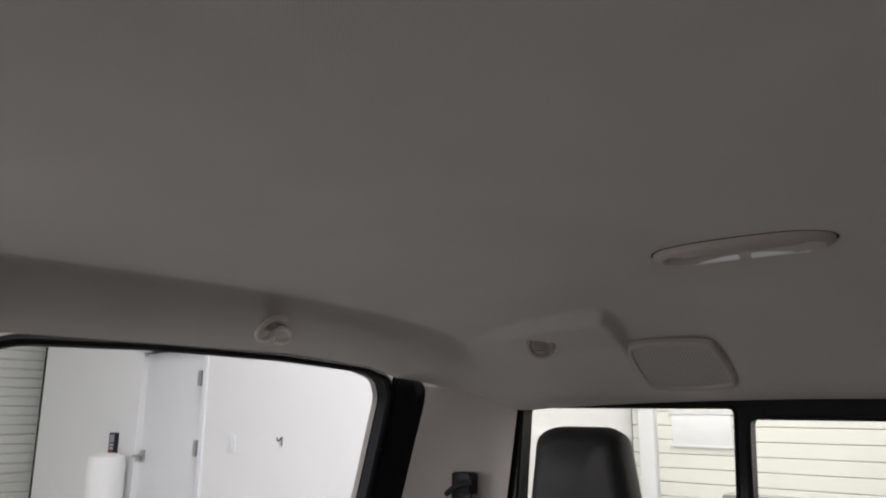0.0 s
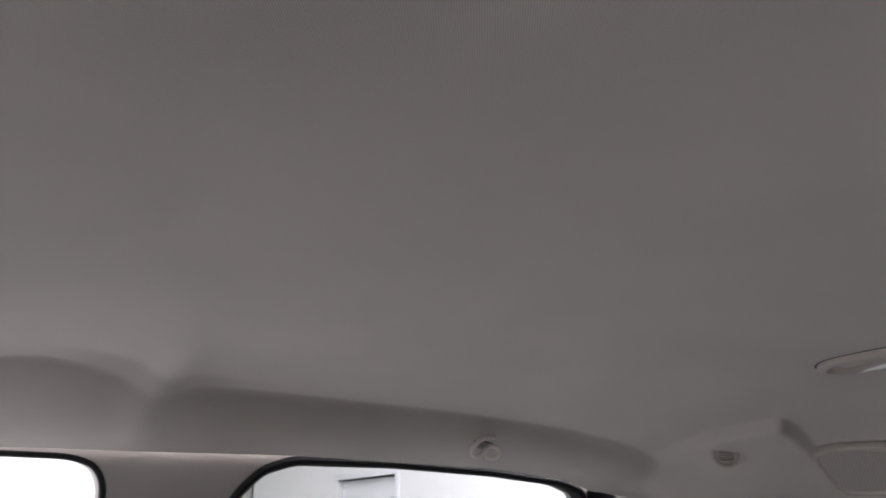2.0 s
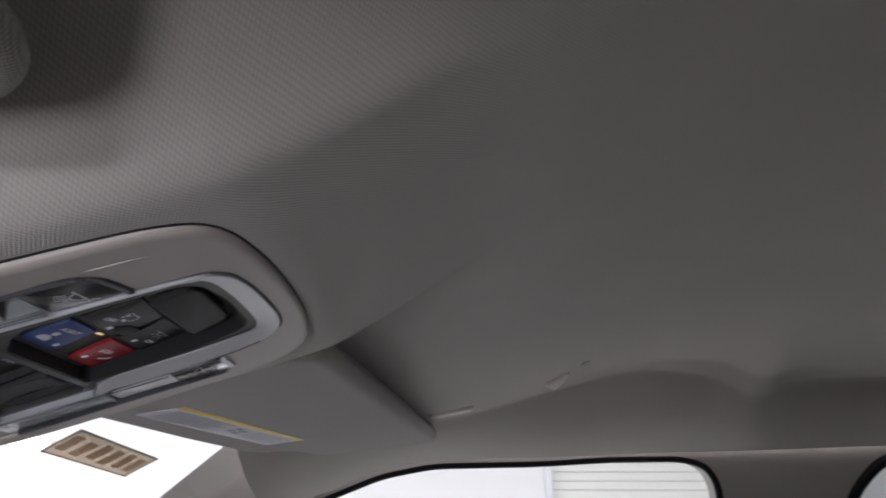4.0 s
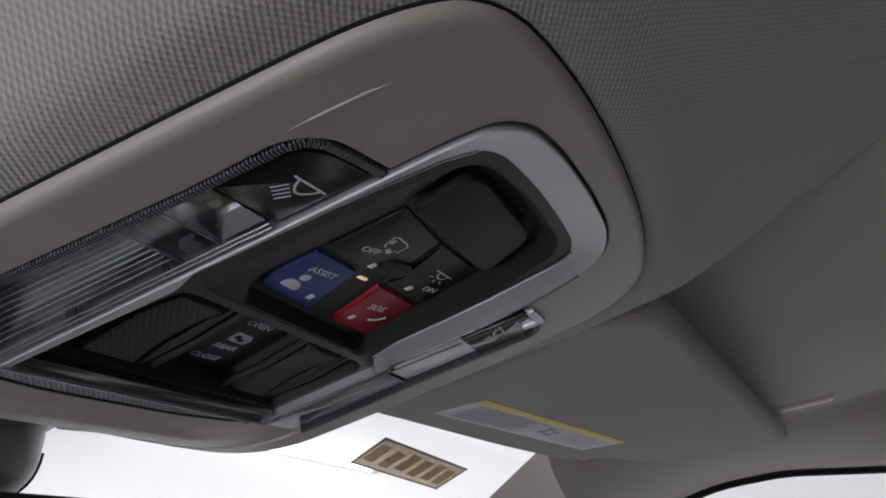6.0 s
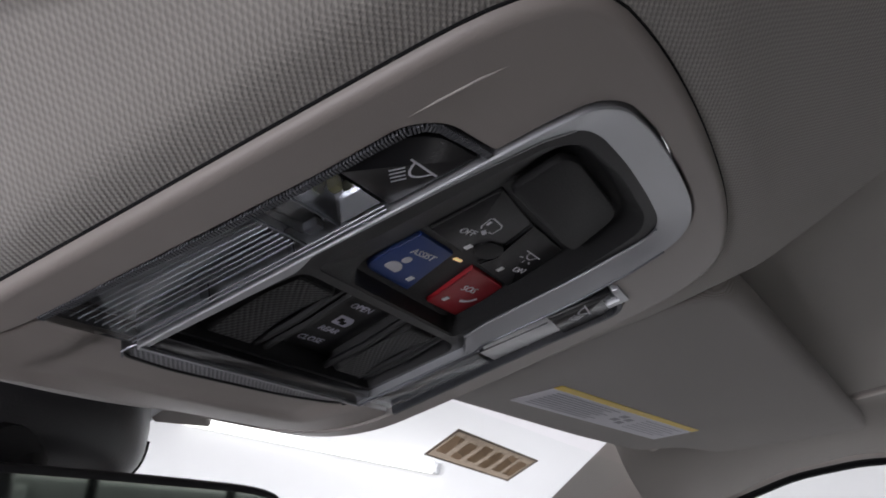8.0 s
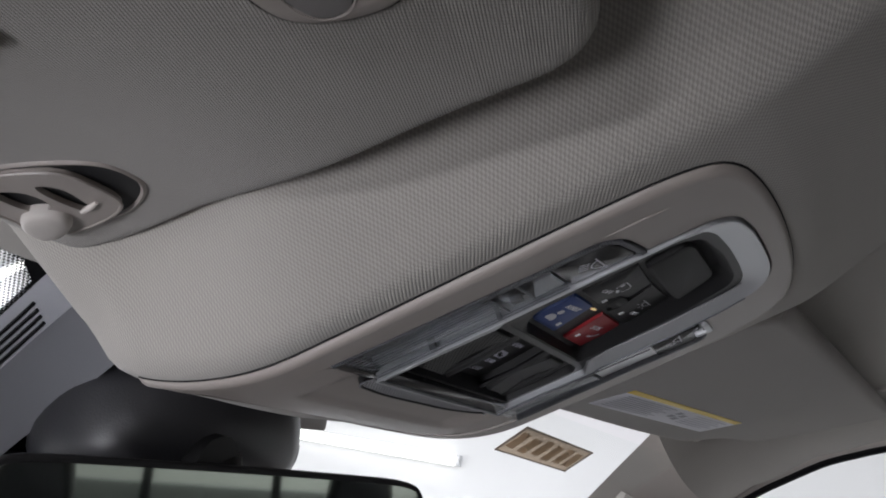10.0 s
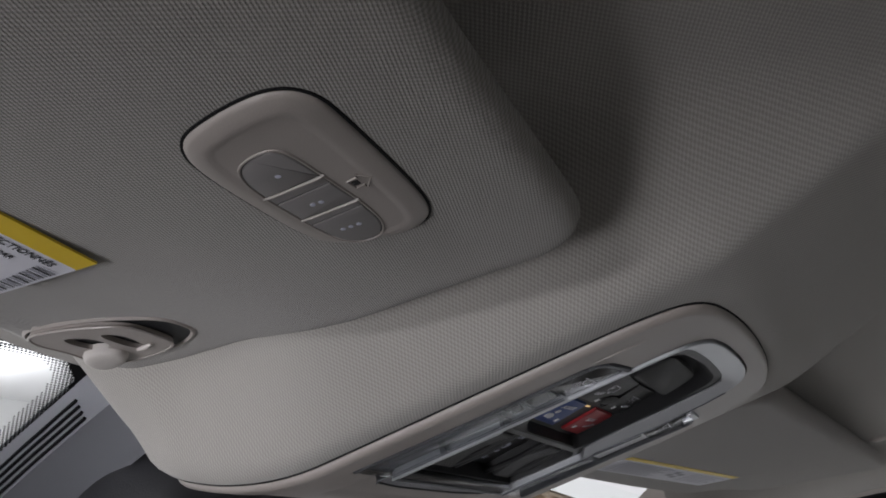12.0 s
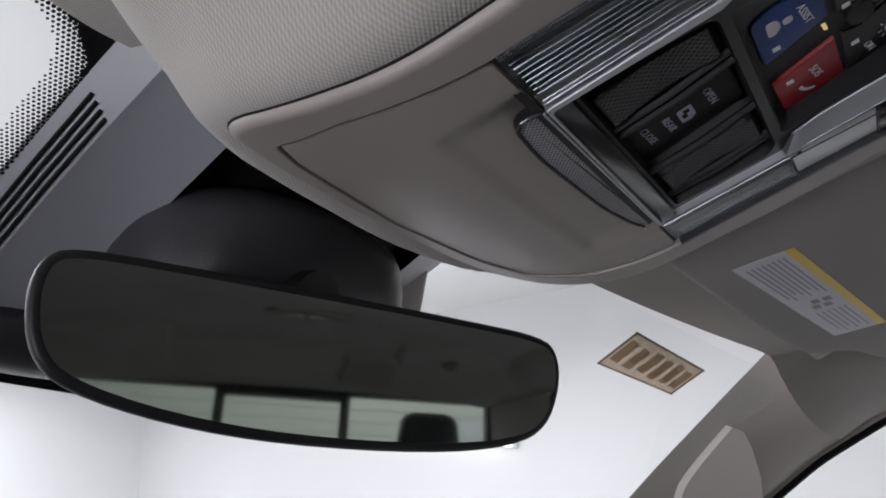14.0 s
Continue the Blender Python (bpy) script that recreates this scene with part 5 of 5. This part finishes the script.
# warning labels
def label_sheet(parent, quad, band, label):
    """A pasted sheet given by its four corners; band is the coloured share at the rear edge."""
    a, b, c, d = [Vector(vplace(x, y, -0.0004)) for x, y in quad]
    bm = bmesh.new()
    p, q = a.lerp(d, band), b.lerp(c, band)
    for loop, nm, mt, z in (((a, b, q, p), "band", M_YELLOW, 0), ((p, q, c, d), "sheet", M_PAPER, 0)):
        bm = bmesh.new()
        vs = [bm.verts.new(v) for v in loop]
        f = bm.faces.new(vs)
        r = bmesh.ops.extrude_face_region(bm, geom=[f])
        bmesh.ops.translate(bm, verts=[v for v in r["geom"] if isinstance(v, bmesh.types.BMVert)], vec=(0, 0, 0.0006))
        part(nm, bm, mt, parent, label if nm == "sheet" else "yellow warning band", smooth=0)

    def at(u, v):
        return a.lerp(b, u).lerp(d.lerp(c, u), v)
    return at


lab = thing("visor_label", Matrix.Identity(4), "white and yellow warning label pasted on the driver visor", "label")
at = label_sheet(lab, [(-0.405, 0.4005), (-0.2290, 0.4365), (-0.2345, 0.4700), (-0.412, 0.4340)], 0.17, "white printed sheet")
ang = math.degrees(math.atan2(0.036, 0.176))


def on_label(name, text, size, u, v, align="RIGHT", mat=None):
    p = at(u, v)
    letters(name, text, size, mat or M_INK, lab, Matrix.Translation((p.x, p.y, p.z - 0.0002)) @ Matrix.Rotation(radians(VTILT), 4, "X") @ DOWN @ Matrix.Rotation(radians(-ang), 4, "Z"), align, 0.00005)


on_label("lettering", "DE", 0.0052, 0.846, 0.085)
on_label("lettering", "ES PERFECTIONNÉS", 0.0030, 0.975, 0.235)
on_label("lettering", "NT BLESSÉS PAR", 0.0024, 0.934, 0.355)
on_label("lettering", "RITAIRE", 0.0024, 0.915, 0.50)
on_label("lettering", "ÈMES", 0.0024, 0.950, 0.735)


def bar(parent, at, u0, u1, v0, v1, mat, name="print_bar"):
    bm = bmesh.new()
    bm.faces.new([bm.verts.new(at(u, v) + Vector((0, 0, -0.00035))) for u, v in ((u0, v0), (u1, v0), (u1, v1), (u0, v1))])
    return part(name, bm, mat, parent, smooth=0)


for k in range(20):
    bar(lab, at, 0.955 + 0.022 * (0.30 + k * 0.032), 0.992, 0.30 + k * 0.032, 0.30 + k * 0.032 + (0.020 if k % 3 else 0.011), M_INK if k % 2 else M_GREYINK, "barcode_bar")
for k, (u0, u1) in enumerate(((0.05, 0.80), (0.05, 0.84), (0.08, 0.82), (0.05, 0.86), (0.06, 0.83))):
    bar(lab, at, u0, u1, 0.33 + k * 0.12, 0.36 + k * 0.12, M_GREYINK)

lab2 = thing("visor_label", Matrix.Identity(4), "white and yellow warning label pasted on the passenger visor", "label")
at2 = label_sheet(lab2, [(0.2085, 0.4360), (0.4680, 0.4025), (0.4760, 0.4430), (0.2180, 0.4725)], 0.16, "white printed sheet")
for k in range(8):
    bar(lab2, at2, 0.04, 0.42 - 0.03 * (k % 3), 0.24 + k * 0.085, 0.27 + k * 0.085, M_GREYINK)
for k in range(6):
    bar(lab2, at2, 0.62, 0.95 - 0.05 * (k % 2), 0.26 + k * 0.10, 0.285 + k * 0.10, M_GREYINK)
for u, v in ((0.47, 0.30), (0.47, 0.50), (0.53, 0.38), (0.53, 0.58)):
    bar(lab2, at2, u, u + 0.045, v, v + 0.14, M_GREYINK, "symbol_bar")

# ---- inner mirror and the sensor cover behind it ----
MN = Vector((-0.371, -0.926, -0.075)).normalized()
MU = Vector((0, 0, 1)).cross(MN).normalized()
MV = MN.cross(MU)
MM = Matrix.Translation((-0.014, 0.575, 1.67)) @ Matrix((MU, MV, MN)).transposed().to_4x4() @ Matrix.Scale(1.02, 4)
mir = thing("rear_view_mirror", MM, "black frameless rear-view mirror reflecting the rear window", "mirror")
MIR = curve_round([(-104, 2), (-96, 7), (-60, 6.5), (0, 5), (60, 3), (102, 1), (112, -6), (113, -22), (104, -41), (84, -49.5), (40, -53), (-20, -51.5), (-60, -46.5), (-92, -38), (-103, -28), (-106.5, -10)], passes=2)
cap = [[(x * 0.001, y * 0.001, z * 0.001) for x, y in inset(MIR, d)] for d, z in ((14, -20), (5, -17), (1.0, -10), (0.0, -4), (0.6, -0.8), (2.0, 0.0), (3.4, -0.2))]
part("shell", rings(cap, cap_first=True, cap_last=True), M_BLACK, mir, smooth=50)
bm = bmesh.new()
bm.faces.new([bm.verts.new((x * 0.001, y * 0.001, 0.0003)) for x, y in inset(MIR, 3.6)])
part("glass", bm, M_MIRROR, mir, "reflecting glass", smooth=0)
part("stem", sweep([(0.0, -0.02, -0.016), (0.004, -0.005, -0.035), (0.01, 0.03, -0.055)], [0.014, 0.012, 0.014], 14), M_BLACK, mir)

cov = thing("sensor_cover", Matrix.Identity(4), "black plastic sensor cover on the windscreen with vent slots", "sensor cover")


def cover_loop(d):
    t = smooth(0, 0.24, d)
    xl, xr = -0.1005 + 0.008 * t, 0.150 - 0.03 * t
    bl, br = xl + 0.044 - 0.006 * t, xr - 0.050
    depth = 0.030 - 0.006 * t
    out = []
    for x, dz in ((xl, 0.001), (xl + 0.003, -0.004), (xl + 0.0135, -0.0165), (xl + 0.021, -0.0170), (bl, -depth + 0.003), (bl + 0.006, -depth), ((bl + br) / 2, -depth - 0.002), (br - 0.006, -depth), (br, -depth + 0.003), (xr - 0.02, -0.012), (xr - 0.004, -0.004), (xr, 0.001)):
        p = screen_point(x, d)
        out.append((p.x, p.y, p.z + dz))
    return out


ds = [-0.07, -0.03, 0.0, 0.02, 0.05, 0.08, 0.11, 0.14, 0.160, 0.172]
rows = [cover_loop(d) for d in ds] + [[tuple(Vector(p) + Vector((0, 0.006, 0.008))) for p in cover_loop(0.179)]]
part("cover", rings([row[:6] for row in rows], close=False), M_COVER, cov, "charcoal side with vent slots", smooth=40)
part("cover", rings([row[7:] for row in rows], close=False), M_COVER, cov, "charcoal side", smooth=40)
# deep recess coloured near black, so its shade is in the colour
part("cover_recess", rings([[row[5]] + [tuple(Vector(row[5]) + Vector((0.002, 0, 0.010))), tuple(Vector(row[6]) + Vector((0, 0, 0.010))), tuple(Vector(row[7]) + Vector((-0.002, 0, 0.010)))] + [row[7]] for row in rows], close=False), M_GLOSS, cov, "recess behind the mirror mount, blackened for its shade", smooth=40)
for j in range(4):
    f = 0.004 + j * 0.0042
    pts = []
    for d in (0.010, 0.05, 0.09, 0.12, 0.15):
        a = Vector(cover_loop(d)[1])
        b = Vector(cover_loop(d)[2])
        c = Vector(cover_loop(d)[3])
        p = a.lerp(b, min(1, f / 0.02)) if f < 0.02 else b.lerp(c, (f - 0.02) / 0.03)
        pts.append(tuple(p + Vector((-0.0004, -0.0002, -0.0004))))
    part("vent_slot", sweep(pts, 0.0009, 6), M_RUBBER, cov, "dark vent slot")
bm = bmesh.new()
bmesh.ops.create_uvsphere(bm, u_segments=40, v_segments=20, radius=1)
for v in bm.verts:
    x, y, z = v.co
    v.co = (0.020 + 0.076 * math.copysign(abs(x) ** 0.7, x), 0.662 + 0.064 * y, 1.701 + 0.038 * math.copysign(abs(z) ** 0.62, z))
part("dome", bm, M_DOME, cov, "rounded black mirror mount cover", smooth=80)
bm = bmesh.new()
bmesh.ops.create_uvsphere(bm, u_segments=28, v_segments=14, radius=1)
for v in bm.verts:
    v.co = (-0.036 + 0.058 * v.co.x, 0.742 + 0.030 * v.co.y - 0.006 * v.co.x, 1.676 + 0.017 * v.co.z)
part("mount_foot", bm, M_DOME, cov, "rounded black foot of the mirror mount", smooth=80)
part("dome_seam", sweep([(0.0825, 0.662 + 0.0645 * 0.66 * math.sin(a), 1.701 - 0.0385 * math.copysign(abs(0.66 * math.cos(a)) ** 0.62, math.cos(a))) for a in [-1.5 + 0.125 * i for i in range(25)]], 0.0007, 6), M_RUBBER, cov, "thin dark seam")
ARM = [(0.078, 0.030), (0.133, 0.014), (0.176, 0.061), (0.136, 0.068)]
part("side_arm", rings([[tuple(screen_point(x, d) + Vector((0, 0, h))) for x, d in inset(ARM, k)] for k, h in ((0, -0.001), (0, -0.007), (0.002, -0.009))], cap_last=True), M_TRIM, cov, "grey side arm of the cover", smooth=40)
part("mount", sweep([(-0.004, 0.600, 1.677), (-0.006, 0.640, 1.69)], 0.015, 14), M_BLACK, cov)

# printed dots along the glass edge
bm = bmesh.new()
pitch = 0.0020
for j in range(-8, 110):
    for i in range(0, 290):
        x = -0.0985 - (i + 0.5 * (j % 2)) * pitch
        d = -0.0105 + (j + 8) * pitch * 0.87
        if x < -0.64:
            continue
        edge_x, edge_d = -0.0985 - 0.05 * max(0.0, 0.06 - d) * 0.5 - x, d + 0.0105
        deep = min(edge_x, edge_d)
        if edge_x < 0.030 and edge_d < 0.030:
            deep = 0.030 - math.hypot(0.030 - edge_x, 0.030 - edge_d)
        band = 0.0045 + 0.0070 * smooth(-0.03, 0.02, edge_d - edge_x)
        if deep > band or deep < -0.003:
            continue
        r = 0.00098 - 0.00042 * min(1.0, max(0.0, deep) / band)
        p = screen_point(x, d)
        vs = [bm.verts.new((p.x + r * math.cos(a * math.pi / 3), p.y + 0.89 * r * math.sin(a * math.pi / 3), p.z - 0.0012 - 0.45 * r * math.sin(a * math.pi / 3))) for a in range(6)]
        bm.faces.new(vs)
bs = bmesh.new()
for j in range(-20, 96):
    for i in range(-6, 290):
        x, d = -0.0985 - i * 0.002, -0.0105 + j * 0.002
        edge_x, edge_d = -0.0985 - 0.05 * max(0.0, 0.06 - d) * 0.5 - x, d + 0.0105
        deep = min(edge_x, edge_d)
        if edge_x < 0.030 and edge_d < 0.030:
            deep = 0.030 - math.hypot(0.030 - edge_x, 0.030 - edge_d)
        if deep > -0.0008 or x < -0.64:
            continue
        bs.faces.new([bs.verts.new(screen_point(x + a * 0.00101, d + b * 0.00101) - Vector((0, 0, 0.0010))) for a, b in ((-1, -1), (1, -1), (1, 1), (-1, 1))])
tagged(part("glass_border", bs, M_RUBBER, smooth=0), "solid black printed border of the windscreen", "printed border", kind="structure")
tagged(part("glass_border_dots", bm, M_RUBBER, smooth=0), "black printed dots along the windscreen edge", "printed dots", kind="stuff")

# note taped to the glass, its writing as plain strokes
note = thing("windscreen_note", Matrix.Identity(4), "brown paper note with dark strokes taped on the windscreen", "note")
NT, NR, NB, NL = Vector((0.368, 0.581, 1.734)), Vector((0.505, 0.562, 1.719)), Vector((0.522, 0.602, 1.702)), Vector((0.397, 0.630, 1.718))


def note_at(u, v, lift=0.0):
    return NT.lerp(NR, u).lerp(NL.lerp(NB, u), v) + Vector((0, -0.3, -1)) * lift


bm = bmesh.new()
bm.faces.new([bm.verts.new(note_at(u, v, 0.0004)) for u, v in ((0, 0), (1, 0), (1, 1), (0, 1))])
part("paper", bm, M_KRAFT, note, smooth=0)
for u, v0, v1 in ((0.10, 0.18, 0.80), (0.27, 0.22, 0.84), (0.43, 0.16, 0.78), (0.59, 0.20, 0.84), (0.75, 0.16, 0.80), (0.90, 0.22, 0.82)):
    loop = [note_at(a, b, 0.0008) for a, b in ((u - 0.055, v0), (u + 0.055, v0 + 0.02), (u + 0.055, v1), (u - 0.055, v1 - 0.02))]
    bm = bmesh.new()
    bm.faces.new([bm.verts.new(p) for p in loop])
    part("pen_bar", bm, M_KRAFTBAR, note, "plain brown bar", smooth=0)
for pts in (((0, 0.02), (1, 0.02)), ((0, 0.98), (1, 0.98)), ((0.01, 0), (0.01, 1)), ((0.99, 0), (0.99, 1))):
    part("pen_bar", sweep([tuple(note_at(u, v, 0.001)) for u, v in pts], 0.0007, 6), M_KRAFTINK, note, "dark border line")

# ---- fittings on the roof lining ----
def lay(x, y):
    """A pose on the roof lining, z along the cloth's downward normal."""
    e = 0.006
    n = Vector((roof_z(x + e, y) - roof_z(x - e, y), roof_z(x, y + e) - roof_z(x, y - e), -2 * e)).normalized()
    xa = (Vector((1, 0, 0)) - n * n.x).normalized()
    ya = n.cross(xa)
    m = Matrix((xa, ya, n)).transposed().to_4x4()
    return Matrix.Translation((x, y, roof_z(x, y))) @ m


lamp = thing("dome_lamp", lay(0.024, -0.818), "taupe oval rear roof lamp with two white lenses", "lamp")
OV = curve_round([(-98, -10), (-70, -36), (0, -42), (70, -36), (98, -10), (90, 22), (40, 34), (-40, 34), (-90, 22)], passes=3)
part("rim", rings([[(x * .001, y * .001, z * .001) for x, y in inset(OV, d)] for d, z in ((0, -4), (0, 3), (3, 7), (10, 8.5), (13, 6), (16, 1))], cap_last=True), M_TAUPE, lamp, smooth=50)
# black ring draws the shade between lamp rim and cloth
part("rim_shade", rings([[(x * .001, y * .001, z * .001) for x, y in inset(OV, d)] for d, z in ((-2.5, -3), (-2.5, 0.6), (0.5, 0.6))]), M_RUBBER, lamp, "black ring for the shade in the lamp's gap", smooth=0)
part("lens", box(-0.066, -0.006, 0.019, 0.027, 0.001, 0.0082, 0.002), M_FROST, lamp, "white lens")
part("lens", box(0.006, 0.058, 0.019, 0.027, 0.001, 0.0082, 0.002), M_FROST, lamp, "white lens")
part("lamp_button", box(-0.066, 0.062, -0.024, -0.002, 0.001, 0.0065, 0.002), M_TAUPE, lamp, "taupe rocker")

spk = thing("speaker_grille", Matrix.Identity(4), "taupe rounded speaker grille in the rear roof lining", "speaker grille")
SP = curve_round([(0.297, -1.117), (0.270, -1.108), (0.163, -1.112), (0.152, -1.122), (0.140, -1.168), (0.150, -1.182), (0.268, -1.184), (0.286, -1.172)], passes=2)


def slope(x, y, h):
    q = Vector((x, y, 1.761 + (y + 1.12)))
    return tuple(q + Vector((0, 0.707, -0.707)) * h)


part("rim", rings([[slope(x, y, h) for x, y in inset(SP, d)] for d, h in ((-0.002, -0.004), (0, 0.003), (0.002, 0.005), (0.006, 0.005), (0.008, 0.002))]), M_TAUPE, spk, smooth=50)
part("mesh", rings([[slope(x, y, 0.0028) for x, y in inset(SP, 0.0075)]], cap_first=True), M_SPEAK, spk, "taupe perforated mesh", smooth=0)
part("slit", box(0.10, 0.17, -1.262, -1.254, 1.688, 1.694, 0.002), M_BLACKM, spk, "dark slot under the grille")
vent = thing("roof_vent", look((0.425, -1.072, roof_z(0.425, -1.072) - 0.001), (0.325, -0.872, roof_z(0.425, -1.072) - 0.12)) @ pose(0, 0, 0, 180), "small round taupe vent in a roof pocket", "vent")
part("rim", rings([[(r * math.cos(a * math.pi / 12), r * math.sin(a * math.pi / 12), z) for a in range(24)] for r, z in ((0.025, -0.002), (0.024, 0.006), (0.019, 0.008), (0.016, 0.004))], cap_last=True), M_TAUPE, vent, smooth=50)
for k in range(5):
    part("slat", box(-0.011, 0.011, -0.010 + k * 0.0045, -0.008 + k * 0.0045, 0.004, 0.008, 0.0005), M_TAUPE, vent)

hook = thing("coat_hook", Matrix.Translation((0.640, -0.688, 1.778)) @ Matrix((Vector((0.25, 0.968, 0)), Vector((-0.3, 0.077, 0.95)), Vector((0.92, -0.24, 0.30)))).transposed().to_4x4(), "pale taupe S-shaped coat hook on the roof rail", "coat hook")
S = [Vector((x, y, -0.019 + 0.004 * math.cos(k))) for k, (x, y) in enumerate([(-0.008, 0.021), (0.010, 0.022), (0.025, 0.014), (0.036, 0.001), (0.033, -0.010), (0.018, -0.012), (0.009, -0.002), (0.0, 0.007), (-0.013, 0.006), (-0.018, -0.004), (-0.008, -0.013), (0.007, -0.011)])]
for _ in range(2):
    S = [S[0]] + [q for a, b in zip(S, S[1:]) for q in (a * 0.75 + b * 0.25, a * 0.25 + b * 0.75)] + [S[-1]]
part("hook", sweep([tuple(q) for q in S], 0.0043, 10), M_HOOK, hook)
# dark bar puts the hook's shadow into shape and colour
part("backing", sweep([(-0.012, 0.004, -0.002), (0.006, 0.006, -0.010), (0.024, 0.006, -0.002)], [0.006, 0.008, 0.006], 12), M_BTN, hook, "dark bar added for the shadow behind the hook")
part("base", sweep([(0.010, 0.010, -0.018), (0.010, 0.010, 0.016)], 0.0036, 12), M_TAUPE, hook)

grip = thing("screw_cover", lay(0.598, 0.254), "pale taupe oval cap in the roof lining", "cap")
OVAL = rounded([(-8, -27), (8, -27), (8, 27), (-8, 27)], 8, 6)
part("rim", rings([[(x * .001, y * .001, z * .001) for x, y in inset(OVAL, d)] for d, z in ((-1.0, -3), (-1.0, 1.2), (0.4, 2.4), (1.6, 1.8))]), M_POST, grip, smooth=50)
part("cap", rings([[(x * .001, y * .001, z * .001) for x, y in inset(OVAL, d)] for d, z in ((1.6, -1), (1.6, 2.0), (2.6, 3.4), (4.5, 3.8))], cap_last=True), M_HOOK, grip, smooth=50)
hd = thing("handle_clip", lay(0.555, 0.116), "small pale clip beside a dark hole in the roof lining", "clip")
part("body", sweep([(0.034, -0.024, 0.000), (0.026, -0.018, 0.005), (0.014, -0.010, 0.004), (0.002, -0.002, 0.000)], [0.004, 0.0065, 0.005, 0.003], 10), M_HOOK, hd)
part("hole", rings([[(-0.022 + r * math.cos(a * math.pi / 8), 0.016 + r * 0.6 * math.sin(a * math.pi / 8), z) for a in range(16)] for r, z in ((0.010, -0.002), (0.009, 0.0012), (0.006, 0.0004))], cap_last=True), M_BTN, hd, "dark hole", smooth=40)

# ---- rear seat ----
seat = thing("rear_bench", Matrix.Identity(4), "black leather rear bench with a raised head restraint", "bench")
part("backrest", box(-0.66, 0.66, -1.24, -1.02, 0.72, 1.40, 0.05, 4), M_LEATHER, seat)
part("cushion", box(-0.66, 0.66, -1.04, -0.50, 0.50, 0.84, 0.05, 4), M_LEATHER, seat)


def head_rest(cx, dz=0.0):
    o = dense([(-0.088, 0.0), (-0.070, 0.135), (-0.045, 0.152), (0.045, 0.152), (0.070, 0.135), (0.088, 0.0), (0.06, -0.03), (-0.06, -0.03)], 0.03)
    loops = [[(cx + x * 1.06, -1.13 + dy, 1.486 + dz + z) for x, z in inset(o, d)] for d, dy in ((0.022, 0.022), (0.010, 0.016), (0.002, 0.004), (0.0, -0.012), (0.0, -0.045), (0.004, -0.062), (0.014, -0.074), (0.03, -0.078))]
    part("head_restraint", rings(loops, cap_first=True, cap_last=True), M_LEATHER, seat, "raised black leather head restraint", smooth=60)
    for s in (-0.05, 0.05):
        part("head_restraint_post", sweep([(cx + s, -1.13, 1.33), (cx + s, -1.16, 1.48)], 0.006, 10), M_STEEL, seat, "steel post")


head_rest(0.396)
head_rest(-0.425, -0.03)
belt = thing("belt_guide", Matrix.Translation((0.700, -1.225, 1.515)), "black seat belt guide on the rear corner post", "belt guide")
part("plate", box(-0.022, 0.022, -0.02, 0.012, -0.014, 0.028, 0.006), M_BLACK, belt)
part("loop", sweep([(-0.03, 0.012, 0.012), (0.0, 0.024, 0.004), (0.03, 0.016, -0.014)], 0.006, 8), M_BLACK, belt)
part("webbing", box(-0.024, 0.024, 0.004, 0.008, -0.50, -0.008, 0.001), M_BLACKM, belt, "black belt webbing")

wl_lamp = thing("tube_lamp", Matrix.Identity(4), "long white tube lamp on the hall wall, lit", "lamp", "lit tube lamps")
part("tray", sweep([(7.275, 8.35, 3.12), (7.275, 4.23, 2.32)], 0.06, 8), M_DOOR, wl_lamp)
part("tube", sweep([(7.20, 8.30, 3.11), (7.20, 4.28, 2.33)], 0.066, 14), M_TUBE, wl_lamp, "glowing tube")
ceiling_lamp(3.5, 7.6, 3.91, 80, 2.2)
